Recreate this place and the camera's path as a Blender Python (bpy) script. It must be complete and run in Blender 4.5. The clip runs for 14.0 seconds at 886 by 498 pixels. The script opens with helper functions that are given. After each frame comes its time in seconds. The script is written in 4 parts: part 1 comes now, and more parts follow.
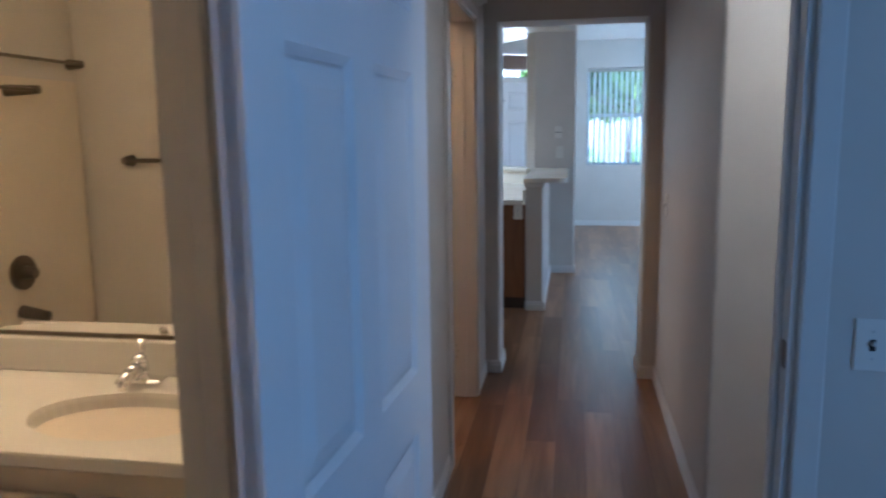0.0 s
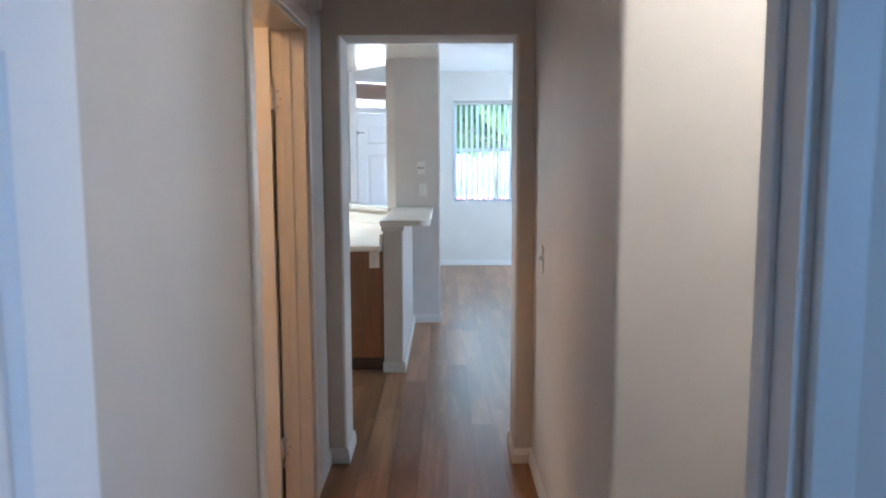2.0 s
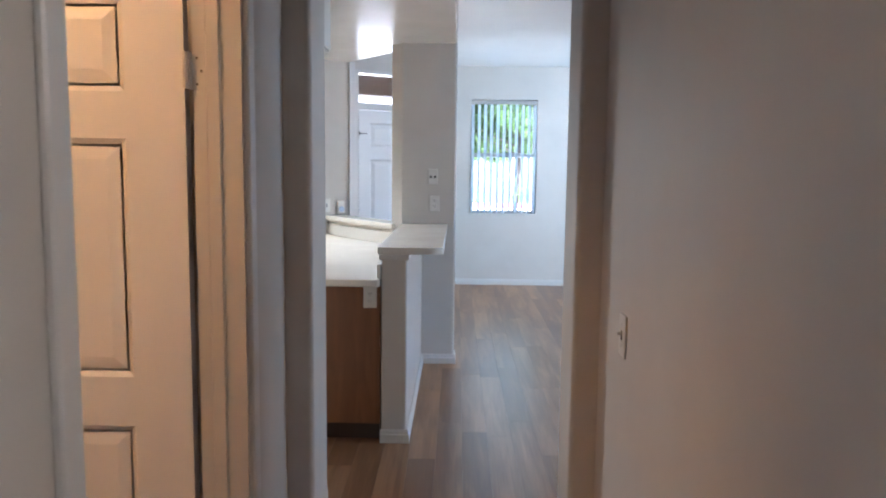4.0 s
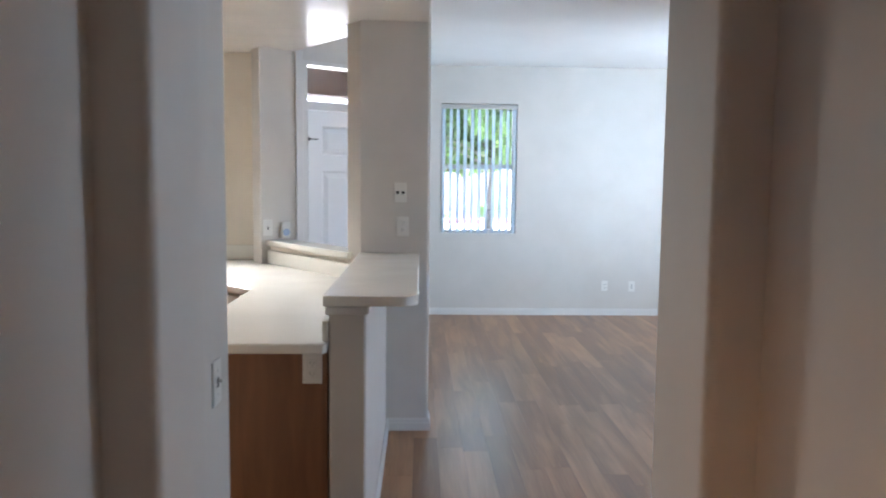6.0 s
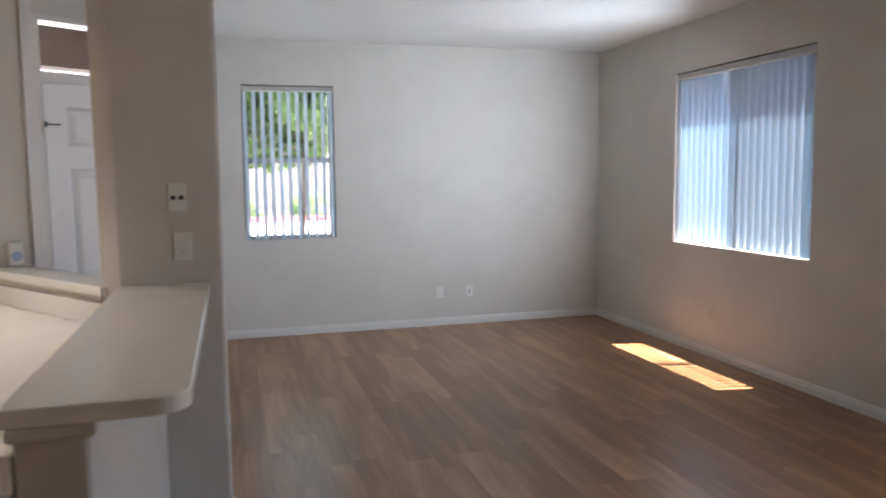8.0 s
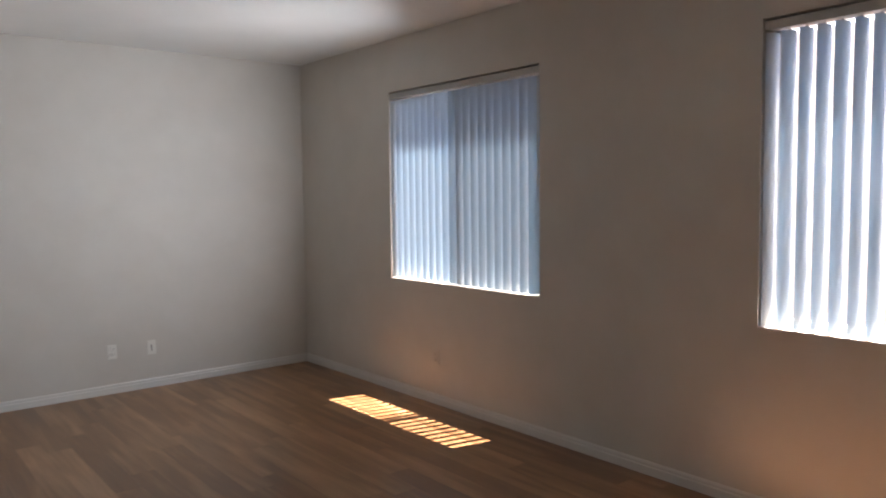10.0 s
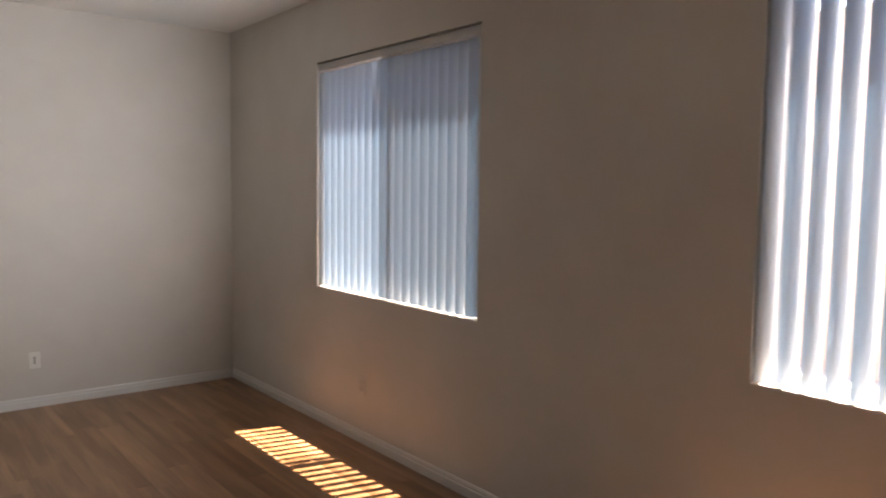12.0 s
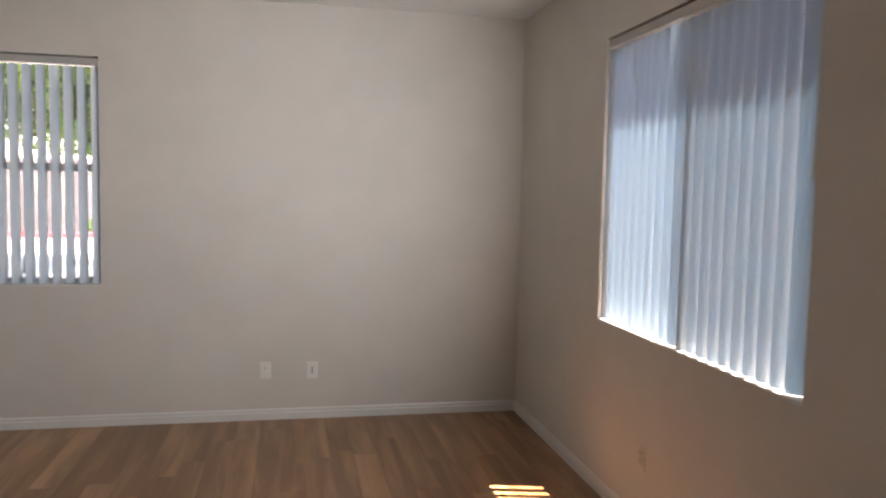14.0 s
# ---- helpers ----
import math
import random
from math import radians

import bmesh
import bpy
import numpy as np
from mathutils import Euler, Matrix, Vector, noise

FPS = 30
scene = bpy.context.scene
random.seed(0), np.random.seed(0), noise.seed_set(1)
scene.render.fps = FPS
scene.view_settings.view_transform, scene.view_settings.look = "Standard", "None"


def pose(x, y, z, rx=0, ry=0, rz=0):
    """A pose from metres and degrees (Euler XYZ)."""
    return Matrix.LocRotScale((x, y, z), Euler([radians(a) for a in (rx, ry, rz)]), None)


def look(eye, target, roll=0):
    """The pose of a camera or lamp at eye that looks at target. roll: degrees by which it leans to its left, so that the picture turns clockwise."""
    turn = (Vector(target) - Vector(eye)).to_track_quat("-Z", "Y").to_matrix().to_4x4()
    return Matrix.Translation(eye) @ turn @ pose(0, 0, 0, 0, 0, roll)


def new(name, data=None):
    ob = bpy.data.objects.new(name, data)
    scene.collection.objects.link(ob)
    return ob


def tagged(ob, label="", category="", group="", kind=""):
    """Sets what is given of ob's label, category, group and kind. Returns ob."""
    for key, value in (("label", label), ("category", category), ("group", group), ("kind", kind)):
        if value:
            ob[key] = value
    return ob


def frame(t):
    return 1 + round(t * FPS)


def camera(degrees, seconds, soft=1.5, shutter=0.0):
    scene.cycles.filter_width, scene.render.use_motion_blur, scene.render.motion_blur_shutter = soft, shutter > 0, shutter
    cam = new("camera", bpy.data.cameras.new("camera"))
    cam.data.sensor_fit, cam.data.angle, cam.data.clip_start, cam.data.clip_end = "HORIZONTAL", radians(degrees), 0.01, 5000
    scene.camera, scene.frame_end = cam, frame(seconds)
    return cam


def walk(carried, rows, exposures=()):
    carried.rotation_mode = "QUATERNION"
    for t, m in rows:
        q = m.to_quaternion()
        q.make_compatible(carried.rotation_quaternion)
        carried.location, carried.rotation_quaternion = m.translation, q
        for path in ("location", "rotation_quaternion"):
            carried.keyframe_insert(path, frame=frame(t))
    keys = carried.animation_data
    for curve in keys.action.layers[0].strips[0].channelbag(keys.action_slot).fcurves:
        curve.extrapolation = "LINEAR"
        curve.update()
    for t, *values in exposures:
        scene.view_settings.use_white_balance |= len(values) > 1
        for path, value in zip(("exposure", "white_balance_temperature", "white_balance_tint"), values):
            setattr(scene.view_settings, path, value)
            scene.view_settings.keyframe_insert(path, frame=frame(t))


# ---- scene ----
cam = camera(61.4, 14.0, soft=2.0, shutter=0.4)
PATH = [
    (0, (0.286, -1.818, 1.458), (-0.055, 0.128, 1.147), -0.8),
    (0.5, (0.315, -1.697, 1.46), (0.176, 0.279, 1.181), -0.8),
    (1, (0.345, -1.528, 1.463), (0.242, 0.453, 1.21), -0.1),
    (1.5, (0.345, -1.275, 1.474), (0.283, 0.709, 1.228), -0.2),
    (2, (0.345, -0.994, 1.476), (0.341, 0.993, 1.248), -0.2),
    (4.3, (0.298, 0.429, 1.512), (0.261, 2.417, 1.297), 0.7),
    (4.5, (0.283, 0.56, 1.511), (0.26, 2.55, 1.308), 0.5),
    (5, (0.275, 0.843, 1.512), (0.298, 2.835, 1.327), 0.0),
    (5.5, (0.287, 1.136, 1.506), (0.3, 3.128, 1.335), 0.1),
    (6, (0.249, 1.461, 1.506), (0.311, 3.452, 1.324), 0.6),
    (6.5, (0.246, 1.761, 1.51), (0.444, 3.743, 1.333), 0.4),
    (7, (0.285, 2.06, 1.512), (0.552, 4.035, 1.341), 0.6),
    (7.5, (0.3, 2.348, 1.511), (0.648, 4.308, 1.321), 0.5),
    (8, (0.335, 2.629, 1.517), (0.882, 4.542, 1.319), -0.6),
    (8.5, (0.409, 2.878, 1.543), (1.071, 4.757, 1.363), -0.6),
    (9, (0.441, 3.1, 1.554), (1.309, 4.892, 1.37), 0.1),
    (9.2, (0.458, 3.195, 1.573), (1.458, 4.919, 1.409), -0.0),
    (11.5, (1.465, 3.94, 1.55), (2.821, 5.402, 1.384), -0.8),
    (12, (1.703, 4.025, 1.564), (2.941, 5.587, 1.402), 0.7),
    (12.5, (1.898, 4.202, 1.586), (2.962, 5.886, 1.408), 0.6),
    (13, (2.122, 4.374, 1.57), (3.046, 6.141, 1.409), -0.2),
    (13.5, (2.353, 4.528, 1.577), (2.995, 6.416, 1.429), 0.9),
    (14, (2.508, 4.728, 1.557), (2.909, 6.681, 1.406), 1.2),
]

walk(cam, [(t, look(e, a, r)) for t, e, a, r in PATH],
     exposures=[(0, 4.35, 4950, 7), (0.5, 4.75, 5100, 7), (1.0, 5.0, 5250, 8), (2.2, 5.1, 5500, 8), (4.3, 4.85, 5700, 12), (5.0, 4.9, 5900, 12), (6.5, 4.55, 6000, 13), (7.2, 4.4, 6200, 14), (8.0, 4.0, 6800, 18), (9.0, 3.65, 6900, 19), (11.5, 3.42, 8300, 25), (12.5, 3.5, 8300, 25), (14.0, 3.6, 8200, 24)])

# ---------------------------------------------------------------- light
world = bpy.data.worlds.new("sky_world")
scene.world = world
world.use_nodes = True
wn = world.node_tree.nodes
sky = wn.new("ShaderNodeTexSky")
sky.sky_type, sky.sun_disc = "NISHITA", False
sky.sun_elevation, sky.sun_rotation = radians(73), radians(102)
world.node_tree.links.new(sky.outputs[0], wn["Background"].inputs[0])
wn["Background"].inputs[1].default_value = 0.15

SUN_FROM = Vector((0.977 * math.cos(radians(73)), -0.21 * math.cos(radians(73)), math.sin(radians(73))))
sun = new("sun", bpy.data.lights.new("sun", "SUN"))
sun.data.energy, sun.data.angle, sun.data.color = 5.0, radians(0.5), (1.0, 0.97, 0.92)
sun.matrix_world = look(SUN_FROM * 20, (0, 0, 0))


def window_light(name, place, target, w, h, watts, color, spread=180):
    lamp = new(name, bpy.data.lights.new(name, "AREA"))
    lamp.data.shape, lamp.data.size, lamp.data.size_y = "RECTANGLE", w, h
    lamp.data.energy, lamp.data.color = watts, color
    lamp.data.spread = radians(spread)
    lamp.matrix_world = look(place, target)
    return lamp


DAY = (0.66, 0.84, 1.0)
window_light("window_light_front", (0.90, 9.74, 1.64), (0.90, 0, 1.0), 0.8, 1.4, 0.2, DAY)
window_light("window_light_side", (3.83, 7.45, 1.64), (1.7, 9.3, 1.9), 0.8, 1.4, 2.4, DAY, 122)
window_light("window_light_side_near", (3.78, 4.30, 1.64), (0.1, 4.8, 1.2), 1.1, 1.4, 1.25, DAY, 165)
window_light("window_light_kitchen", (-1.85, 6.95, 1.70), (-1.3, 5.5, 0.3), 0.9, 1.2, 2.8, (1.0, 0.97, 0.90), 88)
window_light("window_light_bedroom", (3.36, -2.4, 1.5), (0.0, -0.7, 1.3), 1.6, 1.3, 2.9, (0.38, 0.62, 1.0))

# ---------------------------------------------------------------- materials
def nodes_of(name):
    m = bpy.data.materials.new(name)
    m.use_nodes = True
    nt = m.node_tree
    return m, nt, nt.nodes["Principled BSDF"], nt.links.new


def noise_node(nt, scale, detail=4.0, rough=0.55, stretch=None, coords="Object"):
    tc = nt.nodes.new("ShaderNodeTexCoord")
    n = nt.nodes.new("ShaderNodeTexNoise")
    n.inputs["Scale"].default_value, n.inputs["Detail"].default_value = scale, detail
    n.inputs["Roughness"].default_value = rough
    if stretch:
        mp = nt.nodes.new("ShaderNodeMapping")
        mp.inputs["Scale"].default_value = stretch
        nt.links.new(tc.outputs[coords], mp.inputs["Vector"])
        nt.links.new(mp.outputs[0], n.inputs["Vector"])
    else:
        nt.links.new(tc.outputs[coords], n.inputs["Vector"])
    return n


def ramp_node(nt, a, b, p0=0.3, p1=0.7):
    r = nt.nodes.new("ShaderNodeValToRGB")
    r.color_ramp.elements[0].position, r.color_ramp.elements[1].position = p0, p1
    r.color_ramp.elements[0].color, r.color_ramp.elements[1].color = (*a, 1), (*b, 1)
    return r


def paint(name, color, vary=0.03, rough=0.55, grain=260.0, bump=0.08, spec=0.5, wear=3.0):
    """Painted or plain surface: broad tone drift, fine relief and uneven gloss."""
    m, nt, p, link = nodes_of(name)
    big = noise_node(nt, wear)
    lo = tuple(max(0, c - vary) for c in color)
    hi = tuple(min(1, c + vary) for c in color)
    r = ramp_node(nt, lo, hi)
    link(big.outputs[0], r.inputs[0])
    link(r.outputs[0], p.inputs["Base Color"])
    fine = noise_node(nt, grain, 2.0)
    b = nt.nodes.new("ShaderNodeBump")
    b.inputs["Strength"].default_value, b.inputs["Distance"].default_value = bump, 0.002
    link(fine.outputs[0], b.inputs["Height"])
    link(b.outputs[0], p.inputs["Normal"])
    rr = nt.nodes.new("ShaderNodeMapRange")
    rr.inputs["To Min"].default_value, rr.inputs["To Max"].default_value = max(0.02, rough - 0.06), rough + 0.06
    link(big.outputs[0], rr.inputs["Value"])
    link(rr.outputs[0], p.inputs["Roughness"])
    p.inputs["Specular IOR Level"].default_value = spec
    return m


def metal(name, color, rough=0.2):
    m = paint(name, color, 0.02, rough, 400, 0.02)
    m.node_tree.nodes["Principled BSDF"].inputs["Metallic"].default_value = 1.0
    return m


def plank_material():
    m, nt, p, link = nodes_of("oak_laminate")
    info = nt.nodes.new("ShaderNodeObjectInfo")
    tc = nt.nodes.new("ShaderNodeTexCoord")
    shift = nt.nodes.new("ShaderNodeVectorMath")
    shift.operation = "MULTIPLY_ADD"
    comb = nt.nodes.new("ShaderNodeCombineXYZ")
    mul = nt.nodes.new("ShaderNodeMath")
    mul.operation = "MULTIPLY"
    mul.inputs[1].default_value = 37.0
    link(info.outputs["Random"], mul.inputs[0])
    for k in range(3):
        link(mul.outputs[0], comb.inputs[k])
    shift.inputs[1].default_value = (1, 1, 1)
    link(tc.outputs["Object"], shift.inputs[0])
    link(comb.outputs[0], shift.inputs[2])
    mp = nt.nodes.new("ShaderNodeMapping")
    mp.inputs["Scale"].default_value = (9.0, 0.9, 9.0)
    link(shift.outputs[0], mp.inputs["Vector"])
    broad = nt.nodes.new("ShaderNodeTexNoise")
    broad.inputs["Scale"].default_value, broad.inputs["Detail"].default_value = 1.0, 5.0
    broad.inputs["Distortion"].default_value = 0.6
    link(mp.outputs[0], broad.inputs["Vector"])
    mp2 = nt.nodes.new("ShaderNodeMapping")
    mp2.inputs["Scale"].default_value = (90.0, 3.0, 90.0)
    link(shift.outputs[0], mp2.inputs["Vector"])
    grain = nt.nodes.new("ShaderNodeTexNoise")
    grain.inputs["Scale"].default_value, grain.inputs["Detail"].default_value = 1.0, 4.0
    link(mp2.outputs[0], grain.inputs["Vector"])
    add = nt.nodes.new("ShaderNodeMath")
    add.operation = "MULTIPLY_ADD"
    add.inputs[1].default_value = 0.25
    link(grain.outputs[0], add.inputs[0])
    link(broad.outputs[0], add.inputs[2])
    tone = nt.nodes.new("ShaderNodeMath")
    tone.operation = "MULTIPLY_ADD"
    tone.inputs[1].default_value = 0.26
    link(info.outputs["Random"], tone.inputs[0])
    link(add.outputs[0], tone.inputs[2])
    r = ramp_node(nt, (0.115, 0.049, 0.021), (0.38, 0.205, 0.103), 0.33, 0.98)
    mid = r.color_ramp.elements.new(0.68)
    mid.color = (0.205, 0.098, 0.044, 1)
    link(tone.outputs[0], r.inputs[0])
    link(r.outputs[0], p.inputs["Base Color"])
    b = nt.nodes.new("ShaderNodeBump")
    b.inputs["Strength"].default_value, b.inputs["Distance"].default_value = 0.12, 0.001
    link(grain.outputs[0], b.inputs["Height"])
    link(b.outputs[0], p.inputs["Normal"])
    rr = nt.nodes.new("ShaderNodeMapRange")
    rr.inputs["To Min"].default_value, rr.inputs["To Max"].default_value = 0.27, 0.34
    link(broad.outputs[0], rr.inputs["Value"])
    link(rr.outputs[0], p.inputs["Roughness"])
    return m


def wood_material(name, lo, hi, scale=(14.0, 14.0, 1.4)):
    m, nt, p, link = nodes_of(name)
    n = noise_node(nt, 1.0, 6.0, 0.6, scale)
    n.inputs["Distortion"].default_value = 0.8
    r = ramp_node(nt, lo, hi, 0.3, 0.75)
    link(n.outputs[0], r.inputs[0])
    link(r.outputs[0], p.inputs["Base Color"])
    f = noise_node(nt, 1.0, 3.0, 0.5, tuple(s * 9 for s in scale))
    b = nt.nodes.new("ShaderNodeBump")
    b.inputs["Strength"].default_value, b.inputs["Distance"].default_value = 0.15, 0.001
    link(f.outputs[0], b.inputs["Height"])
    link(b.outputs[0], p.inputs["Normal"])
    p.inputs["Roughness"].default_value = 0.42
    return m


def glass_material():
    m, nt, p, link = nodes_of("clear_glass")
    t = nt.nodes.new("ShaderNodeBsdfTransparent")
    g = nt.nodes.new("ShaderNodeBsdfGlossy")
    g.inputs["Roughness"].default_value = 0.02
    f = nt.nodes.new("ShaderNodeFresnel")
    mx = nt.nodes.new("ShaderNodeMixShader")
    link(f.outputs[0], mx.inputs[0])
    link(t.outputs[0], mx.inputs[1])
    link(g.outputs[0], mx.inputs[2])
    link(mx.outputs[0], nt.nodes["Material Output"].inputs["Surface"])
    return m


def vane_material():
    m, nt, p, link = nodes_of("vinyl_vane_sky_tint")
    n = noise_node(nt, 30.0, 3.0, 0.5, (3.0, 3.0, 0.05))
    # white vinyl; the blue here and below paints in sky light
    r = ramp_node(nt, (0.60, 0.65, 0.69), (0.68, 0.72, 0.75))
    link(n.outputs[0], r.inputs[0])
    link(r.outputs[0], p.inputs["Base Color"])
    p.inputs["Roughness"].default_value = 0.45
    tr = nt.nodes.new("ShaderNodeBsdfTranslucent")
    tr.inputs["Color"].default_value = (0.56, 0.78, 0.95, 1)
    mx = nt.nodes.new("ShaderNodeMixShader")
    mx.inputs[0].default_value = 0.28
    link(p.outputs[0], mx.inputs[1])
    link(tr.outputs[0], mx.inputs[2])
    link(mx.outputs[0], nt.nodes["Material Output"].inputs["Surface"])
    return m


def screen_material():
    m, nt, p, link = nodes_of("insect_screen")
    p.inputs["Base Color"].default_value = (0.08, 0.08, 0.08, 1)
    p.inputs["Roughness"].default_value = 0.8
    t = nt.nodes.new("ShaderNodeBsdfTransparent")
    mx = nt.nodes.new("ShaderNodeMixShader")
    mx.inputs[0].default_value = 0.30
    link(t.outputs[0], mx.inputs[1])
    link(p.outputs[0], mx.inputs[2])
    link(mx.outputs[0], nt.nodes["Material Output"].inputs["Surface"])
    return m


def leaf_material():
    m, nt, p, link = nodes_of("leaf_green")
    g = nt.nodes.new("ShaderNodeNewGeometry")
    r = ramp_node(nt, (0.03, 0.07, 0.02), (0.10, 0.17, 0.05), 0.0, 1.0)
    link(g.outputs["Random Per Island"], r.inputs[0])
    link(r.outputs[0], p.inputs["Base Color"])
    p.inputs["Roughness"].default_value = 0.5
    tr = nt.nodes.new("ShaderNodeBsdfTranslucent")
    tr.inputs["Color"].default_value = (0.24, 0.38, 0.12, 1)
    mx = nt.nodes.new("ShaderNodeMixShader")
    mx.inputs[0].default_value = 0.45
    link(p.outputs[0], mx.inputs[1])
    link(tr.outputs[0], mx.inputs[2])
    link(mx.outputs[0], nt.nodes["Material Output"].inputs["Surface"])
    return m


def lamp_material(name, color, strength):
    m, nt, p, link = nodes_of(name)
    p.inputs["Base Color"].default_value = (0.9, 0.88, 0.84, 1)
    p.inputs["Emission Color"].default_value = (*color, 1)
    p.inputs["Emission Strength"].default_value = strength
    return m


WALL = paint("wall_paint", (0.56, 0.525, 0.478), 0.02, 0.6, 320, 0.09, 0.35)
CEIL = paint("ceiling_paint", (0.72, 0.71, 0.685), 0.015, 0.6, 220, 0.25, 0.35)
KCEIL = paint("semigloss_ceiling_paint", (0.68, 0.65, 0.59), 0.015, 0.24, 120, 0.08, 0.5)
KWALL = paint("cream_wall_paint", (0.68, 0.61, 0.51), 0.02, 0.5, 320, 0.09, 0.4)
TRIM = paint("trim_enamel", (0.62, 0.60, 0.57), 0.015, 0.32, 90, 0.04)
DOOR = paint("door_enamel", (0.78, 0.78, 0.78), 0.015, 0.36, 140, 0.06)
PLASTIC = paint("white_plastic", (0.68, 0.66, 0.61), 0.01, 0.35, 200, 0.02)
DARK = paint("dark_slot", (0.015, 0.014, 0.013), 0.004, 0.5, 100, 0.02)
COUNTER = paint("solid_surface_counter", (0.76, 0.73, 0.66), 0.015, 0.16, 500, 0.01)
VINYL = paint("window_vinyl", (0.76, 0.78, 0.80), 0.01, 0.4, 100, 0.03)
RAIL = paint("rail_grey", (0.42, 0.40, 0.37), 0.02, 0.45, 100, 0.03)
STEEL = metal("brushed_steel", (0.55, 0.54, 0.52), 0.28)
CHROME = metal("chrome", (0.80, 0.80, 0.82), 0.08)
BRONZE = metal("dark_nickel", (0.20, 0.17, 0.14), 0.35)
BLACK = paint("black_iron", (0.02, 0.02, 0.02), 0.005, 0.4, 100, 0.03)
PORCELAIN = paint("porcelain", (0.80, 0.77, 0.72), 0.01, 0.12, 60, 0.01)
TUBWALL = paint("tub_surround", (0.70, 0.62, 0.50), 0.015, 0.22, 60, 0.02)
MAPLE = wood_material("cabinet_maple", (0.150, 0.055, 0.017), (0.235, 0.096, 0.032))
TOEKICK = paint("toe_kick", (0.05, 0.03, 0.02), 0.01, 0.6)
PLANK = plank_material()
SUBFLOOR = paint("subfloor", (0.10, 0.06, 0.035), 0.02, 0.8)
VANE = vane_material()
GLASS = glass_material()
SCREEN = screen_material()
LEAF = leaf_material()
BARK = paint("bark", (0.07, 0.058, 0.048), 0.02, 0.9, 40, 0.6)
STUCCO = paint("stucco", (0.46, 0.38, 0.33), 0.03, 0.9, 150, 0.5)
PALESTUCCO = paint("pale_stucco", (0.55, 0.52, 0.48), 0.03, 0.9, 150, 0.5)
FENCE = paint("fence_boards", (0.22, 0.18, 0.17), 0.04, 0.85, 60, 0.3)
ASPHALT = paint("asphalt", (0.055, 0.055, 0.056), 0.012, 0.9, 120, 0.6)
CONCRETE = paint("concrete", (0.42, 0.41, 0.385), 0.04, 0.9, 90, 0.4)
REDPAINT = paint("red_kerb_paint", (0.48, 0.07, 0.08), 0.04, 0.7, 60, 0.2)
BROWN = paint("brown_fascia", (0.07, 0.045, 0.035), 0.015, 0.7, 60, 0.2)
MIRROR = bpy.data.materials.new("mirror_silver")
MIRROR.use_nodes = True
for key, value in (("Base Color", (0.88, 0.88, 0.86, 1)), ("Metallic", 1.0), ("Roughness", 0.0)):
    MIRROR.node_tree.nodes["Principled BSDF"].inputs[key].default_value = value
HALLLAMP = lamp_material("soft_white_diffuser", (1.0, 0.88, 0.75), 3.8)
AMBERLAMP = lamp_material("amber_diffuser", (1.0, 0.50, 0.19), 1.4)
WARMLAMP = lamp_material("warm_diffuser", (1.0, 0.62, 0.28), 2.0)

# ---------------------------------------------------------------- builders
def add_box(bm, x0, x1, y0, y1, z0, z1, bevel=0.0, seg=2):
    geo = bmesh.ops.create_cube(bm, size=1.0)
    vs = geo["verts"]
    for v in vs:
        v.co = Vector(((x0 + x1) / 2 + v.co.x * (x1 - x0), (y0 + y1) / 2 + v.co.y * (y1 - y0), (z0 + z1) / 2 + v.co.z * (z1 - z0)))
    if bevel > 0:
        es = list({e for v in vs for e in v.link_edges})
        bmesh.ops.bevel(bm, geom=es, offset=bevel, segments=seg, profile=0.5, affect="EDGES")
    return bm


def box(x0, x1, y0, y1, z0, z1, bevel=0.0, seg=2):
    return add_box(bmesh.new(), x0, x1, y0, y1, z0, z1, bevel, seg)


def add_cyl(bm, a, b, r0, r1=None, n=16):
    a, b = Vector(a), Vector(b)
    m = Matrix.Translation((a + b) / 2) @ (b - a).to_track_quat("Z", "Y").to_matrix().to_4x4()
    bmesh.ops.create_cone(bm, cap_ends=True, segments=n, radius1=r0, radius2=r0 if r1 is None else r1, depth=(b - a).length, matrix=m)
    return bm


def cyl(a, b, r0, r1=None, n=16):
    return add_cyl(bmesh.new(), a, b, r0, r1, n)


def rounded(points, radii, n=5):
    """A plan outline whose corners are rounded by the radii given."""
    out = []
    k = len(points)
    for i, p in enumerate(points):
        p = Vector(p)
        r = radii[i]
        if r <= 0:
            out.append(p)
            continue
        a = (Vector(points[i - 1]) - p).normalized()
        b = (Vector(points[(i + 1) % k]) - p).normalized()
        half = a.angle(b) / 2
        d = r / math.tan(half)
        c = p + (a + b).normalized() * (r / math.sin(half))
        s, e = p + a * d - c, p + b * d - c
        turn = s.angle_signed(e)
        for j in range(n + 1):
            ang = -turn * j / n
            out.append(c + Vector((s.x * math.cos(ang) - s.y * math.sin(ang), s.x * math.sin(ang) + s.y * math.cos(ang))))
    return out


def add_prism(bm, outline, z0, z1):
    lo = [bm.verts.new((p[0], p[1], z0)) for p in outline]
    hi = [bm.verts.new((p[0], p[1], z1)) for p in outline]
    k = len(outline)
    bm.faces.new(lo[::-1])
    bm.faces.new(hi)
    for i in range(k):
        bm.faces.new((lo[i], lo[(i + 1) % k], hi[(i + 1) % k], hi[i]))
    bmesh.ops.recalc_face_normals(bm, faces=bm.faces[:])
    return bm


def prism(outline, z0, z1):
    return add_prism(bmesh.new(), outline, z0, z1)


def link_mesh(name, bm, material, smooth=False):
    me = bpy.data.meshes.new(name)
    bm.to_mesh(me)
    bm.free()
    me.materials.append(material)
    if smooth:
        for f in me.polygons:
            f.use_smooth = True
    return new(name, me)


